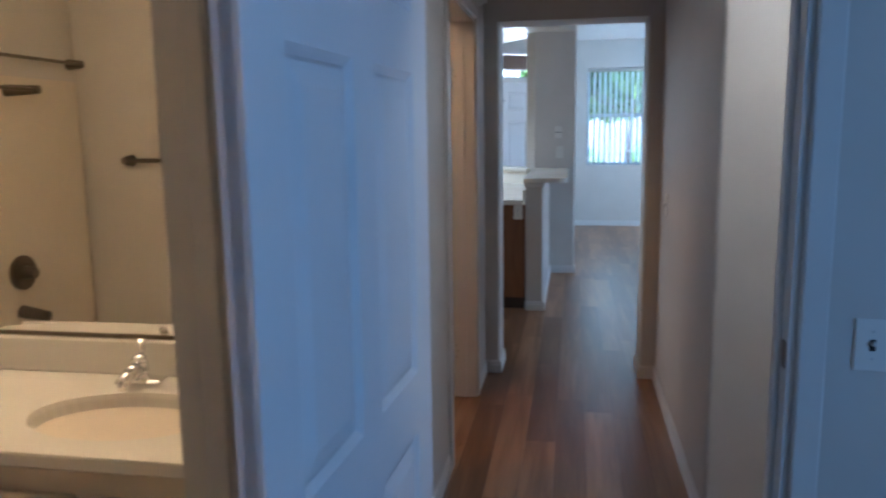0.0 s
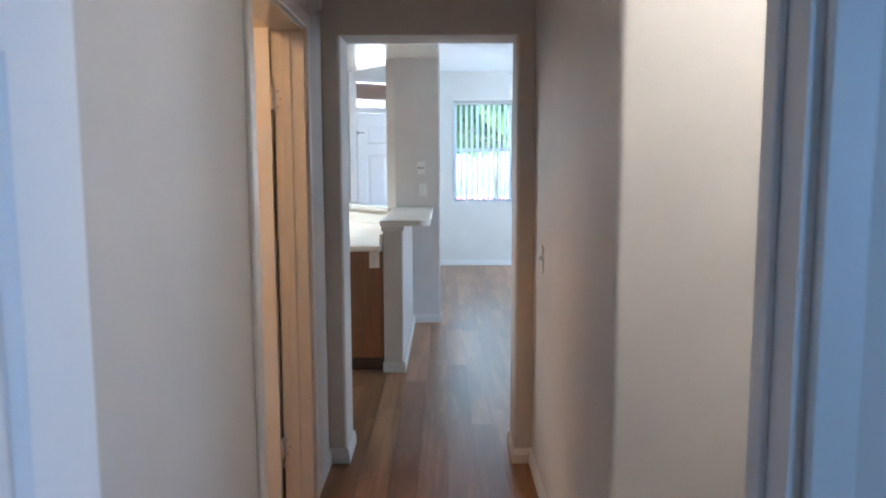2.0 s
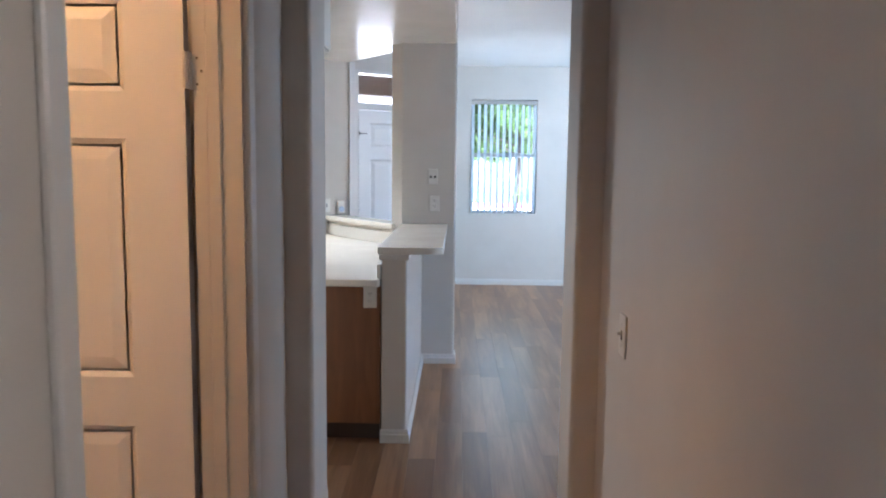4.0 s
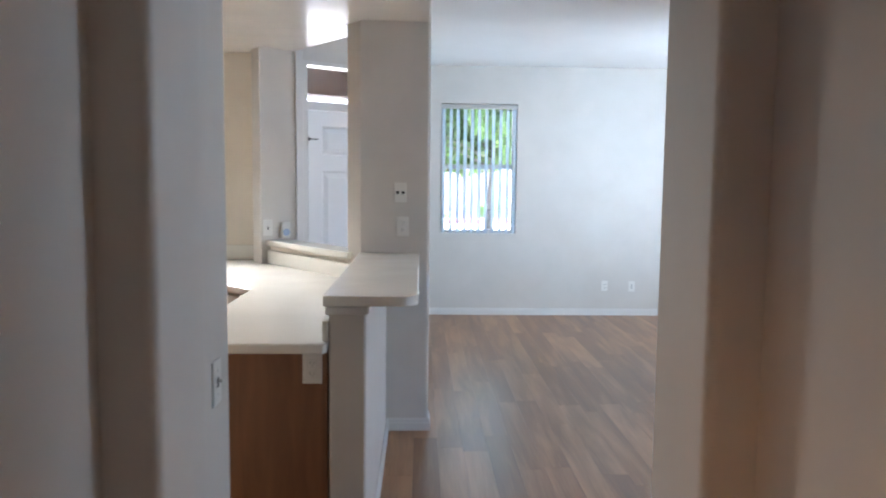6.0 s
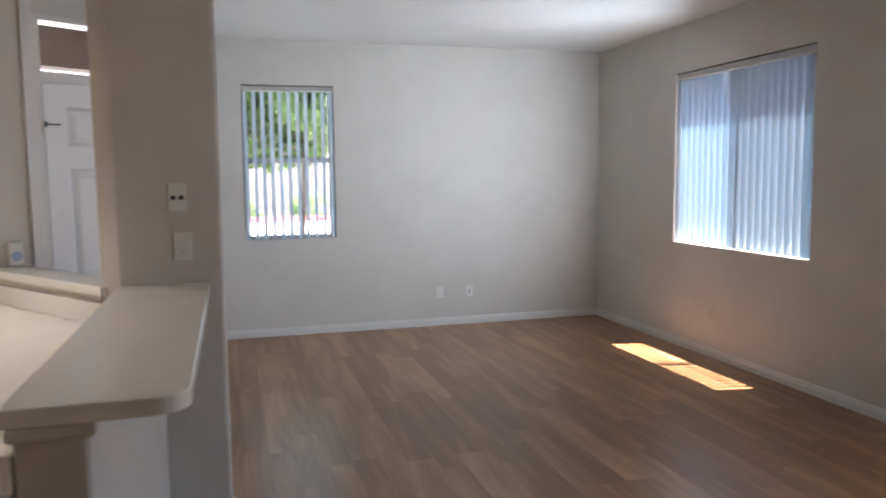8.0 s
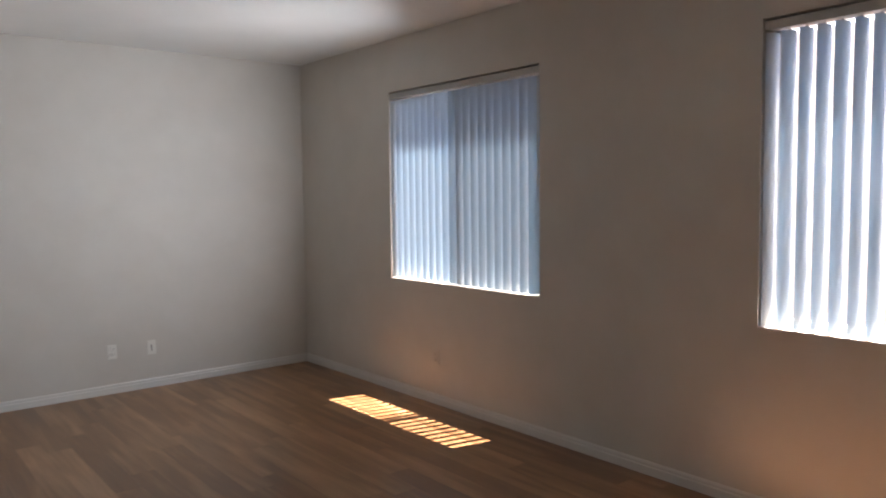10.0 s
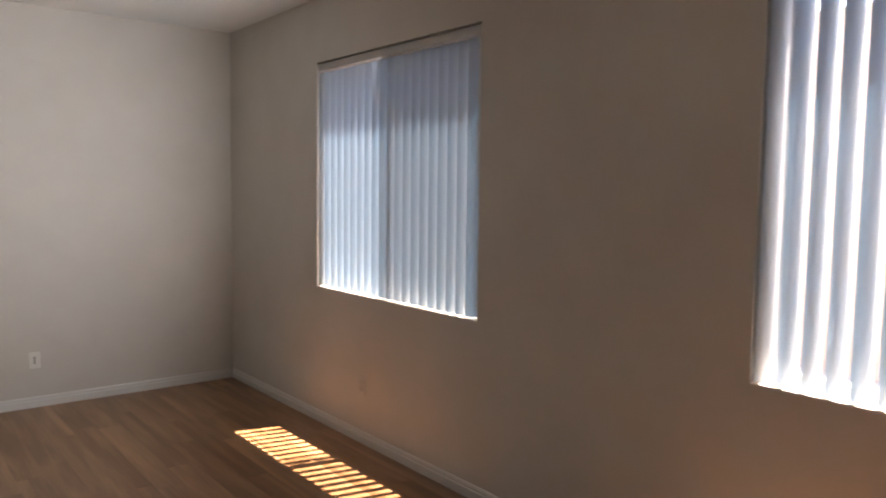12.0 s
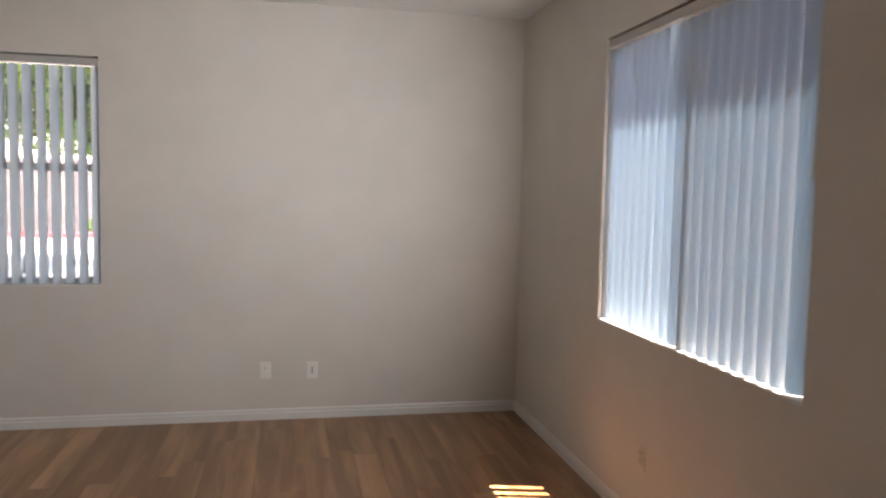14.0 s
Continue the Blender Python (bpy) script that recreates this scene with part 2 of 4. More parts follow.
def part(name, bm, material, parent, label="", smooth=False):
    ob = link_mesh(name, bm, material, smooth)
    ob.parent = parent
    if label:
        ob["label"] = label
    return ob


def structure(name, bm, material, label, category="wall", smooth=False):
    return tagged(link_mesh(name, bm, material, smooth), label, category, kind="structure")


def thing(name, label, category, group="", kind="", at=None):
    ob = new(name)
    ob.empty_display_size = 0.1
    if at is not None:
        ob.matrix_basis = at
    return tagged(ob, label, category, group, kind)


def boxes(*rows):
    bm = bmesh.new()
    for r in rows:
        add_box(bm, *r)
    return bm


# ---------------------------------------------------------------- structure
HL, HR = -0.228, 0.772        # hall walls
Y0, Y1 = 2.565, 2.82          # thick wall at the end of the hall
OL, OR, OH = -0.140, 0.688, 2.07
EAST, NORTH = 4.106, 9.81
TOP, SOFFIT = 2.77, 2.42
R = 0.018

HD = 2.130                    # far side of the hall doorway
CY = 0.865                    # corner where the hall widens into a side passage
structure("wall_hall_east", prism(rounded([(HR, CY), (1.9, CY), (1.9, CY + 0.11), (0.90, CY + 0.11), (0.90, Y0), (HR, Y0)], [R, 0, 0, 0, 0, 0]), 0, 2.80), WALL, "cream painted hall wall with a rounded corner and a light switch")
structure("wall_passage_end", boxes((1.9, 2.02, -0.018, CY + 0.11, 0, 2.80)), WALL, "plain cream wall at the end of the side passage")
bm = boxes((HL - 0.12, HL, -0.02, 1.25, 0, 2.80), (HL - 0.12, HL, HD, Y0, 0, 2.80), (HL - 0.12, HL, 1.25, HD, 2.03, 2.80))
structure("wall_hall_west", bm, WALL, "cream painted hall wall with a doorway to the bathroom")
bm = bmesh.new()
add_prism(bm, rounded([(-0.40, Y0), (OL, Y0), (OL, Y1), (-0.40, Y1)], [0, R, R, 0]), 0, OH)
add_prism(bm, rounded([(OR, Y0), (0.90, Y0), (0.90, Y1), (OR, Y1)], [R, 0, R, R]), 0, OH)
add_box(bm, -0.40, 0.90, Y0, Y1, OH, 2.95)
structure("wall_south", bm, WALL, "thick cream wall with a bullnose cased opening from hall to living room")
structure("wall_kitchen_stub", prism(rounded([(-0.40, Y1), (-0.268, Y1), (-0.268, 3.48), (-0.40, 3.48)], [0, 0, R, R]), 0, SOFFIT), WALL, "short cream wall stub beside the kitchen entrance")
structure("wall_kitchen_south", boxes((-3.0, -0.40, Y1 - 0.12, Y1, 0, SOFFIT)), KWALL, "plain cream kitchen wall")
structure("wall_kitchen_west", boxes((-3.12, -3.0, Y1 - 0.12, 7.2, 0, SOFFIT)), KWALL, "plain cream kitchen wall")
# living room, windows in north and east walls
W1 = (0.482, 1.322, 0.915, 2.36)
W2 = (6.778, 8.398, 0.90, 2.365)
W3 = (3.72, 5.345, 0.90, 2.365)
WT = 0.16


def wall_x_openings(name, x0, x1, y0, y1, z1, holes, mat, label):
    """Wall along y with window holes (ya, yb, za, zb)."""
    bm = bmesh.new()
    ys = y0
    for ya, yb, za, zb in sorted(holes):
        add_box(bm, x0, x1, ys, ya, 0, z1)
        add_box(bm, x0, x1, ya, yb, 0, za)
        add_box(bm, x0, x1, ya, yb, zb, z1)
        ys = yb
    add_box(bm, x0, x1, ys, y1, 0, z1)
    return structure(name, bm, mat, label)


def wall_y_openings(name, y0, y1, x0, x1, z1, holes, mat, label):
    bm = bmesh.new()
    xs = x0
    for xa, xb, za, zb in sorted(holes):
        add_box(bm, xs, xa, y0, y1, 0, z1)
        if za > 0:
            add_box(bm, xa, xb, y0, y1, 0, za)
        add_box(bm, xa, xb, y0, y1, zb, z1)
        xs = xb
    add_box(bm, xs, x1, y0, y1, 0, z1)
    return structure(name, bm, mat, label)


wall_x_openings("wall_east", EAST, EAST + WT, 0.0, NORTH + WT, 2.95, [W2, W3], WALL, "cream living room wall with two blinded windows")
wall_y_openings("wall_north", NORTH, NORTH + WT, 0.0, EAST, 2.95, [W1], WALL, "cream living room end wall with one narrow window")

# unseen walls placed by guess: a longer room bounces less light
structure("wall_set_back_south", boxes((0.902, EAST + WT, 0.98, 1.10, 0, 2.95)), WALL, "plain cream end wall, unseen, set back so less light bounces")
structure("wall_set_back_west", boxes((0.902, 0.93, 1.10, Y0 + 0.01, 0, 2.95)), WALL, "plain cream side wall, unseen, added with the set-back end wall")

# entry: diagonal pass-through wall, diagonal door wall
PA, PB = Vector((-0.10, 5.87)), Vector((-0.875, 6.90))
PU = (PB - PA).normalized()
PN = Vector((-PU.y, PU.x)) * -1
D0, D1 = Vector((-0.88, 6.79)), Vector((0.15, 7.51))
DU = (D1 - D0).normalized()
DN = Vector((-DU.y, DU.x))


def on_pass(s, n, z=0.0):
    q = PA + PU * s + PN * n
    return Vector((q.x, q.y, z))


def on_door(s, n, z=0.0):
    q = D0 + DU * s + DN * n
    return Vector((q.x, q.y, z))


S1 = 0.16
LP = (PB - PA).length
column = [(PA.x, PA.y), (0.305, 5.87), (0.305, 6.02), tuple(on_pass(S1, 0.13).xy), tuple(on_pass(S1, 0.0).xy)]
structure("wall_kitchen_column", prism(rounded(column, [0.0, R, R, R, R]), 0, 2.95), WALL, "cream wall end standing between kitchen and living room", smooth=False)
low = [tuple(on_pass(S1, 0.0).xy), tuple(on_pass(S1, 0.13).xy), tuple(on_pass(LP, 0.13).xy), tuple(on_pass(LP, 0.0).xy)]
structure("wall_pass_through", prism(low, 0, 1.03), KWALL, "low cream wall below a pass-through ledge")
KW = (-2.25, -1.345, 1.045, 2.365)
wall_y_openings("wall_kitchen_north", 7.05, 7.20, -3.0, -0.88, 2.95, [KW], KWALL, "cream kitchen wall with a blinded window over the sink")
DS0, DS1, DH, TZ0, TZ1 = 0.365, 1.205, 2.00, 2.075, 2.335
bm = bmesh.new()
DL = (D1 - D0).length
for s0, s1, z0, z1 in ((0.0, DS0 - 0.04, 0, 2.95), (DS1 + 0.04, DL, 0, 2.95), (DS0 - 0.04, DS1 + 0.04, TZ1 + 0.03, 2.95)):
    add_prism(bm, [tuple(on_door(s0, 0).xy), tuple(on_door(s1, 0).xy), tuple(on_door(s1, 0.14).xy), tuple(on_door(s0, 0.14).xy)], z0, z1)
structure("wall_entry", bm, WALL, "cream diagonal entry wall holding the front door")
structure("wall_living_west", boxes((0.0, 0.15, 7.51, NORTH, 0, 2.95)), WALL, "narrow cream wall between front door and end wall")

# ceilings
structure("ceiling", boxes((-1.2, EAST, Y1, NORTH, TOP, TOP + 0.1), (0.93, EAST, 1.10, Y1, TOP, TOP + 0.1)), CEIL, "smooth white living room ceiling", "ceiling")
edge = [(-3.0, Y1), (0.292, Y1), (0.292, 5.868), tuple(on_pass(S1, -0.02).xy), tuple(on_pass(S1, 0.2).xy), tuple(on_pass(LP + 0.15, 0.2).xy), (-0.90, 7.048), (-3.0, 7.048)]
structure("ceiling_kitchen", prism(edge, SOFFIT, TOP - 0.004), KCEIL, "lower glossy cream kitchen ceiling", "ceiling")
structure("ceiling_hall", boxes((-3.0, HR, -0.02, Y0, 2.44, 2.55), (HR, 1.9, -0.02, CY, 2.44, 2.55)), CEIL, "plain white hall ceiling", "ceiling")

# bedroom and bathroom round the start of the walk
BX = -0.17
structure("wall_bedroom_north", boxes((0.772, 3.4, -0.14, -0.02, 0, 2.6), (BX - 0.12, -0.15, -0.14, -0.02, 0, 2.6), (-0.15, 0.772, -0.14, -0.02, 2.04, 2.6)), WALL, "cream bedroom wall with a doorway to the hall")
structure("wall_bedroom_west", boxes((BX - 0.12, BX, -0.82, -0.14, 0, 2.6), (BX - 0.12, BX, -5.0, -1.62, 0, 2.6), (BX - 0.12, BX, -1.62, -0.82, 2.04, 2.6)), WALL, "cream bedroom wall with a doorway to the bathroom")
structure("wall_bedroom_south", boxes((BX, 3.4, -5.12, -5.0, 0, 2.6)), WALL, "plain cream bedroom wall")
structure("wall_bedroom_east", boxes((3.4, 3.52, -5.12, -0.02, 0, 2.6)), WALL, "plain cream bedroom wall")
structure("ceiling_bedroom", boxes((-2.6, 3.52, -5.12, -0.02, 2.6, 2.7)), CEIL, "plain white bedroom ceiling", "ceiling")
structure("wall_bathroom_north", boxes((-2.6, BX - 0.12, 0.02, 0.10, 0, 2.6)), WALL, "warm-lit bathroom wall behind the mirror")
structure("wall_bathroom_west", boxes((-2.52, -2.4, -2.05, 0.02, 0, 2.6)), WALL, "warm-lit bathroom wall")
structure("wall_bathroom_south", boxes((-2.52, BX - 0.12, -2.05, -1.92, 0, 2.6)), WALL, "warm-lit bathroom wall")
structure("wall_closet_west", boxes((-1.75, -1.63, 0.10, Y0, 0, 2.44)), WALL, "plain cream wall of the hall bathroom")
structure("wall_closet_north", boxes((-1.63, -0.40, 2.50, Y0 + 0.1, 0, 2.44)), WALL, "plain cream wall of the hall bathroom")
structure("wall_closet_south", boxes((-1.63, HL - 0.12, 0.11, 0.2, 0, 2.44)), WALL, "plain cream wall of the hall bathroom")


# baseboards
def baseboard(points, label="white moulded baseboard along the wall"):
    """Board along a plan line; the room lies to the left of the line."""
    bm = bmesh.new()
    h, d = 0.075, 0.013
    prof = [(0.0, 0.0), (d, 0.0), (d, h * 0.62), (d * 0.7, h * 0.68), (d * 0.7, h * 0.86), (d * 0.3, h), (0.0, h)]
    pts = [Vector(p) for p in points]
    rings = []
    for i, p in enumerate(pts):
        n0 = n1 = None
        if i > 0:
            u = (p - pts[i - 1]).normalized()
            n0 = Vector((-u.y, u.x))
        if i < len(pts) - 1:
            u = (pts[i + 1] - p).normalized()
            n1 = Vector((-u.y, u.x))
        if n0 is None:
            n = n1
        elif n1 is None:
            n = n0
        else:
            n = (n0 + n1)
            n = n / max(0.3, n.dot(n0))
        rings.append([bm.verts.new((p.x + n.x * a, p.y + n.y * a, b)) for a, b in prof])
    for r0, r1 in zip(rings, rings[1:]):
        for j in range(len(prof)):
            k = (j + 1) % len(prof)
            bm.faces.new((r0[j], r1[j], r1[k], r0[k]))
    bm.faces.new(rings[0][::-1])
    bm.faces.new(rings[-1])
    bmesh.ops.recalc_face_normals(bm, faces=bm.faces[:])
    return structure("baseboard", bm, TRIM, label, "baseboard")


baseboard([(1.9, CY), (HR, CY), (HR, Y0), (OR, Y0), (OR, Y1), (0.93, Y1), (0.93, 1.10), (EAST, 1.10), (EAST, NORTH), (0.15, NORTH), (0.15, 7.51)])
baseboard([(-0.268, 3.48), (-0.268, Y1), (OL, Y1), (OL, Y0), (HL, Y0), (HL, HD + 0.06)])
baseboard([(HL, 1.19), (HL, -0.02)])
baseboard([(0.305, 6.02), (0.305, 5.87), (0.056, 5.87), (0.056, 4.19), (-0.092, 4.19)])

# ---------------------------------------------------------------- floor
floor = structure("floor", boxes((-3.1, 4.3, -5.2, 9.9, -0.12, -0.011)), SUBFLOOR, "medium brown oak laminate plank floor", "floor")

# ---------------------------------------------------------------- doors
def door_leaf(parent, w, h, th=0.035, stile=0.11, mat=None):
    """Six-panel leaf: hinge edge at x=0, leaf along +x, faces at y=0 and y=-th."""
    mat = mat or DOOR
    bm = bmesh.new()
    st, mid = stile, 0.10
    rows = [(0.20, 0.82), (0.95, 1.56), (1.675, h - 0.11)]
    core = 0.009
    cw = (w - 2 * st - mid) / 2
    cols = [(st, st + cw), (st + cw + mid, w - st)]
    add_box(bm, 0, w, -th + core, -core, 0.0, h)
    for x0, x1 in ((0, st), (st + cw, st + cw + mid), (w - st, w)):
        add_box(bm, x0, x1, -th, 0, 0, h)
    zs = [0.0] + [z for r in rows for z in r] + [h]
    for i in range(0, len(zs), 2):
        for x0, x1 in cols:
            add_box(bm, x0, x1, -th, 0, zs[i], zs[i + 1])
    part("leaf_frame", bm, mat, parent)
    for x0, x1 in cols:
        for z0, z1 in rows:
            b = bmesh.new()
            for side in (0, 1):
                y0 = -core if side == 0 else -th + core
                y1 = -0.002 if side == 0 else -th + 0.002
                g, m = 0.014, 0.052
                vs = []
                for inset, yy in ((0.0, -0.0005 if side == 0 else -th + 0.0005), (g, y0), (g + 0.006, y0), (m, y1)):
                    vs.append([b.verts.new((x0 + inset, yy, z0 + inset)), b.verts.new((x1 - inset, yy, z0 + inset)),
                               b.verts.new((x1 - inset, yy, z1 - inset)), b.verts.new((x0 + inset, yy, z1 - inset))])
                for a, c in zip(vs, vs[1:]):
                    for k in range(4):
                        b.faces.new((a[k], a[(k + 1) % 4], c[(k + 1) % 4], c[k]))
                b.faces.new(vs[-1])
            bmesh.ops.recalc_face_normals(b, faces=b.faces[:])
            part("panel", b, mat, parent)


def hinge(parent, x, y, z, mat=TRIM):
    """Knuckle at the leaf's edge and one screwed flap on the jamb."""
    bm = bmesh.new()
    for k in (-0.03, 0.0, 0.03):
        add_cyl(bm, (x, y, z + k - 0.0145), (x, y, z + k + 0.0145), 0.006, n=12)
    add_box(bm, x - 0.044, x - 0.009, y - 0.026, y - 0.023, z - 0.045, z + 0.045, 0.001, 1)
    add_box(bm, x - 0.009, x - 0.003, y - 0.026, y - 0.002, z - 0.045, z + 0.045)
    h = part("hinge", bm, mat, parent, "white painted hinge")
    for dx, k in ((0.022, -0.032), (0.033, 0.0), (0.022, 0.032)):
        part("screw", cyl((x - dx, y - 0.0215, z + k), (x - dx, y - 0.0235, z + k), 0.0035, n=8), BRONZE, h)


def casing(name, axis, face, out, a0, a1, top, label, w=0.057, th=0.016):
    """Flat moulded casing round a doorway. axis x: wall face at y=face, opening a0..a1 in x."""
    root = thing(name, label, "door casing", kind="structure")
    for lo, hi, z0, z1 in ((a0 - w, a0, 0, top + w), (a1, a1 + w, 0, top + w), (a0, a1, top, top + w)):
        f0, f1 = sorted((face, face + out * th))
        bm = bmesh.new()
        if axis == "x":
            add_box(bm, lo, hi, f0, f1, z0, z1, 0.004, 1)
        else:
            add_box(bm, f0, f1, lo, hi, z0, z1, 0.004, 1)
        part("casing_board", bm, TRIM, root)
    return root


# bedroom door: open into the bedroom
bedroom_door = thing("door_1", "white six-panel bedroom door standing open against the wall", "door", kind="structure",
                     at=pose(-0.022, -0.235, 0.012, 0, 0, -93.5))
door_leaf(bedroom_door, 0.80, 2.02)
jamb = thing("door_frame", "white painted bedroom door frame with strike plate", "door frame", kind="structure")
part("jamb", box(0.753, 0.770, -0.14, -0.022, 0, 2.04), TRIM, jamb)
part("jamb", box(-0.149, -0.132, -0.14, -0.022, 0, 2.04), TRIM, jamb)
part("jamb", box(-0.132, 0.753, -0.14, -0.022, 2.022, 2.04), TRIM, jamb)
part("door_stop", box(0.741, 0.753, -0.085, -0.05, 0, 2.02, 0.003, 1), TRIM, jamb)
strike = part("strike_plate", box(0.751, 0.7535, -0.128, -0.098, 0.93, 0.99), BRONZE, jamb, "dark metal strike plate")
casing("trim_bedroom_door", "x", -0.14, -1, -0.149, 0.770, 2.04, "white moulded casing round the bedroom doorway")
casing("trim_bath_door", "y", BX, 1, -1.62, -0.82, 2.04, "white moulded casing round the bathroom doorway")
bj = thing("door_frame", "white painted bathroom door frame", "door frame", kind="structure")
part("jamb", box(BX - 0.12, BX, -0.836, -0.821, 0, 2.04), TRIM, bj)
part("door_stop", box(BX - 0.075, BX - 0.04, -0.848, -0.836, 0, 2.03, 0.003, 1), TRIM, bj)

# hall bathroom door
hall_door = thing("door_2", "white six-panel door standing open into a warm-lit room", "door", kind="structure",
                  at=pose(-0.362, HD - 0.038, 0.012, 0, 0, 180.0))
door_leaf(hall_door, 0.84, 2.01, stile=0.15)
for z in (0.25, 1.728):
    hinge(hall_door, -0.004, 0.004, z)
hj = thing("door_frame", "white painted hall door frame with stops", "door frame", kind="structure")
part("jamb", box(HL - 0.121, HL + 0.002, HD - 0.016, HD, 0, 2.03), TRIM, hj)
part("jamb", box(HL - 0.121, HL + 0.002, 1.25, 1.266, 0, 2.03), TRIM, hj)
part("jamb", box(HL - 0.121, HL + 0.002, 1.266, HD - 0.016, 2.014, 2.03), TRIM, hj)
part("door_stop", box(HL - 0.085, HL - 0.05, HD - 0.027, HD - 0.016, 0, 2.014, 0.003, 1), TRIM, hj)
casing("trim_hall_door", "y", HL, 1, 1.25, HD, 2.03, "white moulded casing round the hall doorway")

# front door in the diagonal wall
ang = math.degrees(math.atan2(DU.y, DU.x))
p0 = on_door(DS0, 0.03)
front_door = thing("door_3", "white six-panel front door, shut, with a black swing bar latch", "door", kind="structure",
                   at=pose(p0.x, p0.y, 0.01, 0, 0, ang))
door_leaf(front_door, DS1 - DS0, DH, 0.045)
fr = thing("door_frame", "white front door frame with a glazed transom", "door frame", kind="structure",
           at=pose(p0.x, p0.y, 0, 0, 0, ang))
DWID = DS1 - DS0
part("jamb", box(-0.038, -0.004, -0.045, 0.09, 0, TZ1 + 0.028), TRIM, fr)
part("jamb", box(DWID + 0.004, DWID + 0.038, -0.045, 0.09, 0, TZ1 + 0.028), TRIM, fr)
part("transom_bar", box(-0.004, DWID + 0.004, -0.045, 0.09, DH + 0.014, TZ0), TRIM, fr)
part("head", box(-0.004, DWID + 0.004, -0.045, 0.09, TZ1, TZ1 + 0.028), TRIM, fr)
pane = part("pane", box(-0.004, DWID + 0.004, 0.02, 0.026, TZ0, TZ1), GLASS, fr, "clear transom glass")
pane.visible_shadow = False
part("casing_board", box(-0.095, -0.038, -0.048, -0.031, 0, TZ1 + 0.09, 0.003, 1), TRIM, fr)
latch = thing("latch_bar", "black swing bar door latch on the frame", "latch", at=pose(p0.x, p0.y, 1.80, 0, 0, ang))
part("bar", box(-0.01, 0.07, -0.072, -0.064, -0.004, 0.004, 0.002, 1), BLACK, latch)
part("plate", box(-0.014, 0.002, -0.056, -0.045, -0.045, 0.03, 0.002, 1), TRIM, latch, "white painted plate")
part("pivot", cyl((-0.002, -0.064, -0.014), (-0.002, -0.064, 0.014), 0.006, n=10), BLACK, latch)


# ---------------------------------------------------------------- windows and blinds
def window_unit(name, axis, a0, a1, z0, z1, inner, depth, label, split="h", screen=None):
    """Vinyl window deep in the opening; local x along the wall, local y outward."""
    w, h = a1 - a0, z1 - z0
    at = pose(a0, inner, z0) if axis == "y" else pose(inner, a1, z0, 0, 0, -90)
    root = thing(name, label, "window", kind="structure", at=at)
    f, y0, y1 = 0.045, depth - 0.07, depth - 0.01
    for b in ((0, f, y0, y1, 0, h), (w - f, w, y0, y1, 0, h), (f, w - f, y0, y1, 0, f), (f, w - f, y0, y1, h - f, h)):
        part("window_frame", box(*b, 0.004, 1), VINYL, root)
    if split == "h":
        part("meeting_rail", box(f, w - f, y0 - 0.006, y1 - 0.01, h * 0.52 - 0.025, h * 0.52 + 0.025, 0.004, 1), VINYL, root)
        panes = [(f, w - f, f, h * 0.52 - 0.025), (f, w - f, h * 0.52 + 0.025, h - f)]
    else:
        part("meeting_stile", box(w * 0.5 - 0.018, w * 0.5 + 0.018, y0 - 0.006, y1 - 0.01, f, h - f, 0.004, 1), VINYL, root)
        panes = [(f, w * 0.5 - 0.03, f, h - f), (w * 0.5 + 0.03, w - f, f, h - f)]
    for xa, xb, za, zb in panes:
        g = part("pane", box(xa, xb, y1 - 0.03, y1 - 0.025, za, zb), GLASS, root)
        g.visible_shadow = False
    if screen:
        part("insect_screen", box(screen[0] * w, screen[1] * w, y1 - 0.012, y1 - 0.011, f, h - f), SCREEN, root, "dark insect screen")
    sill = part("window_sill", box(0.0, w, 0.0, y0, -0.002, 0.012, 0.003, 1), TRIM, root)
    return root


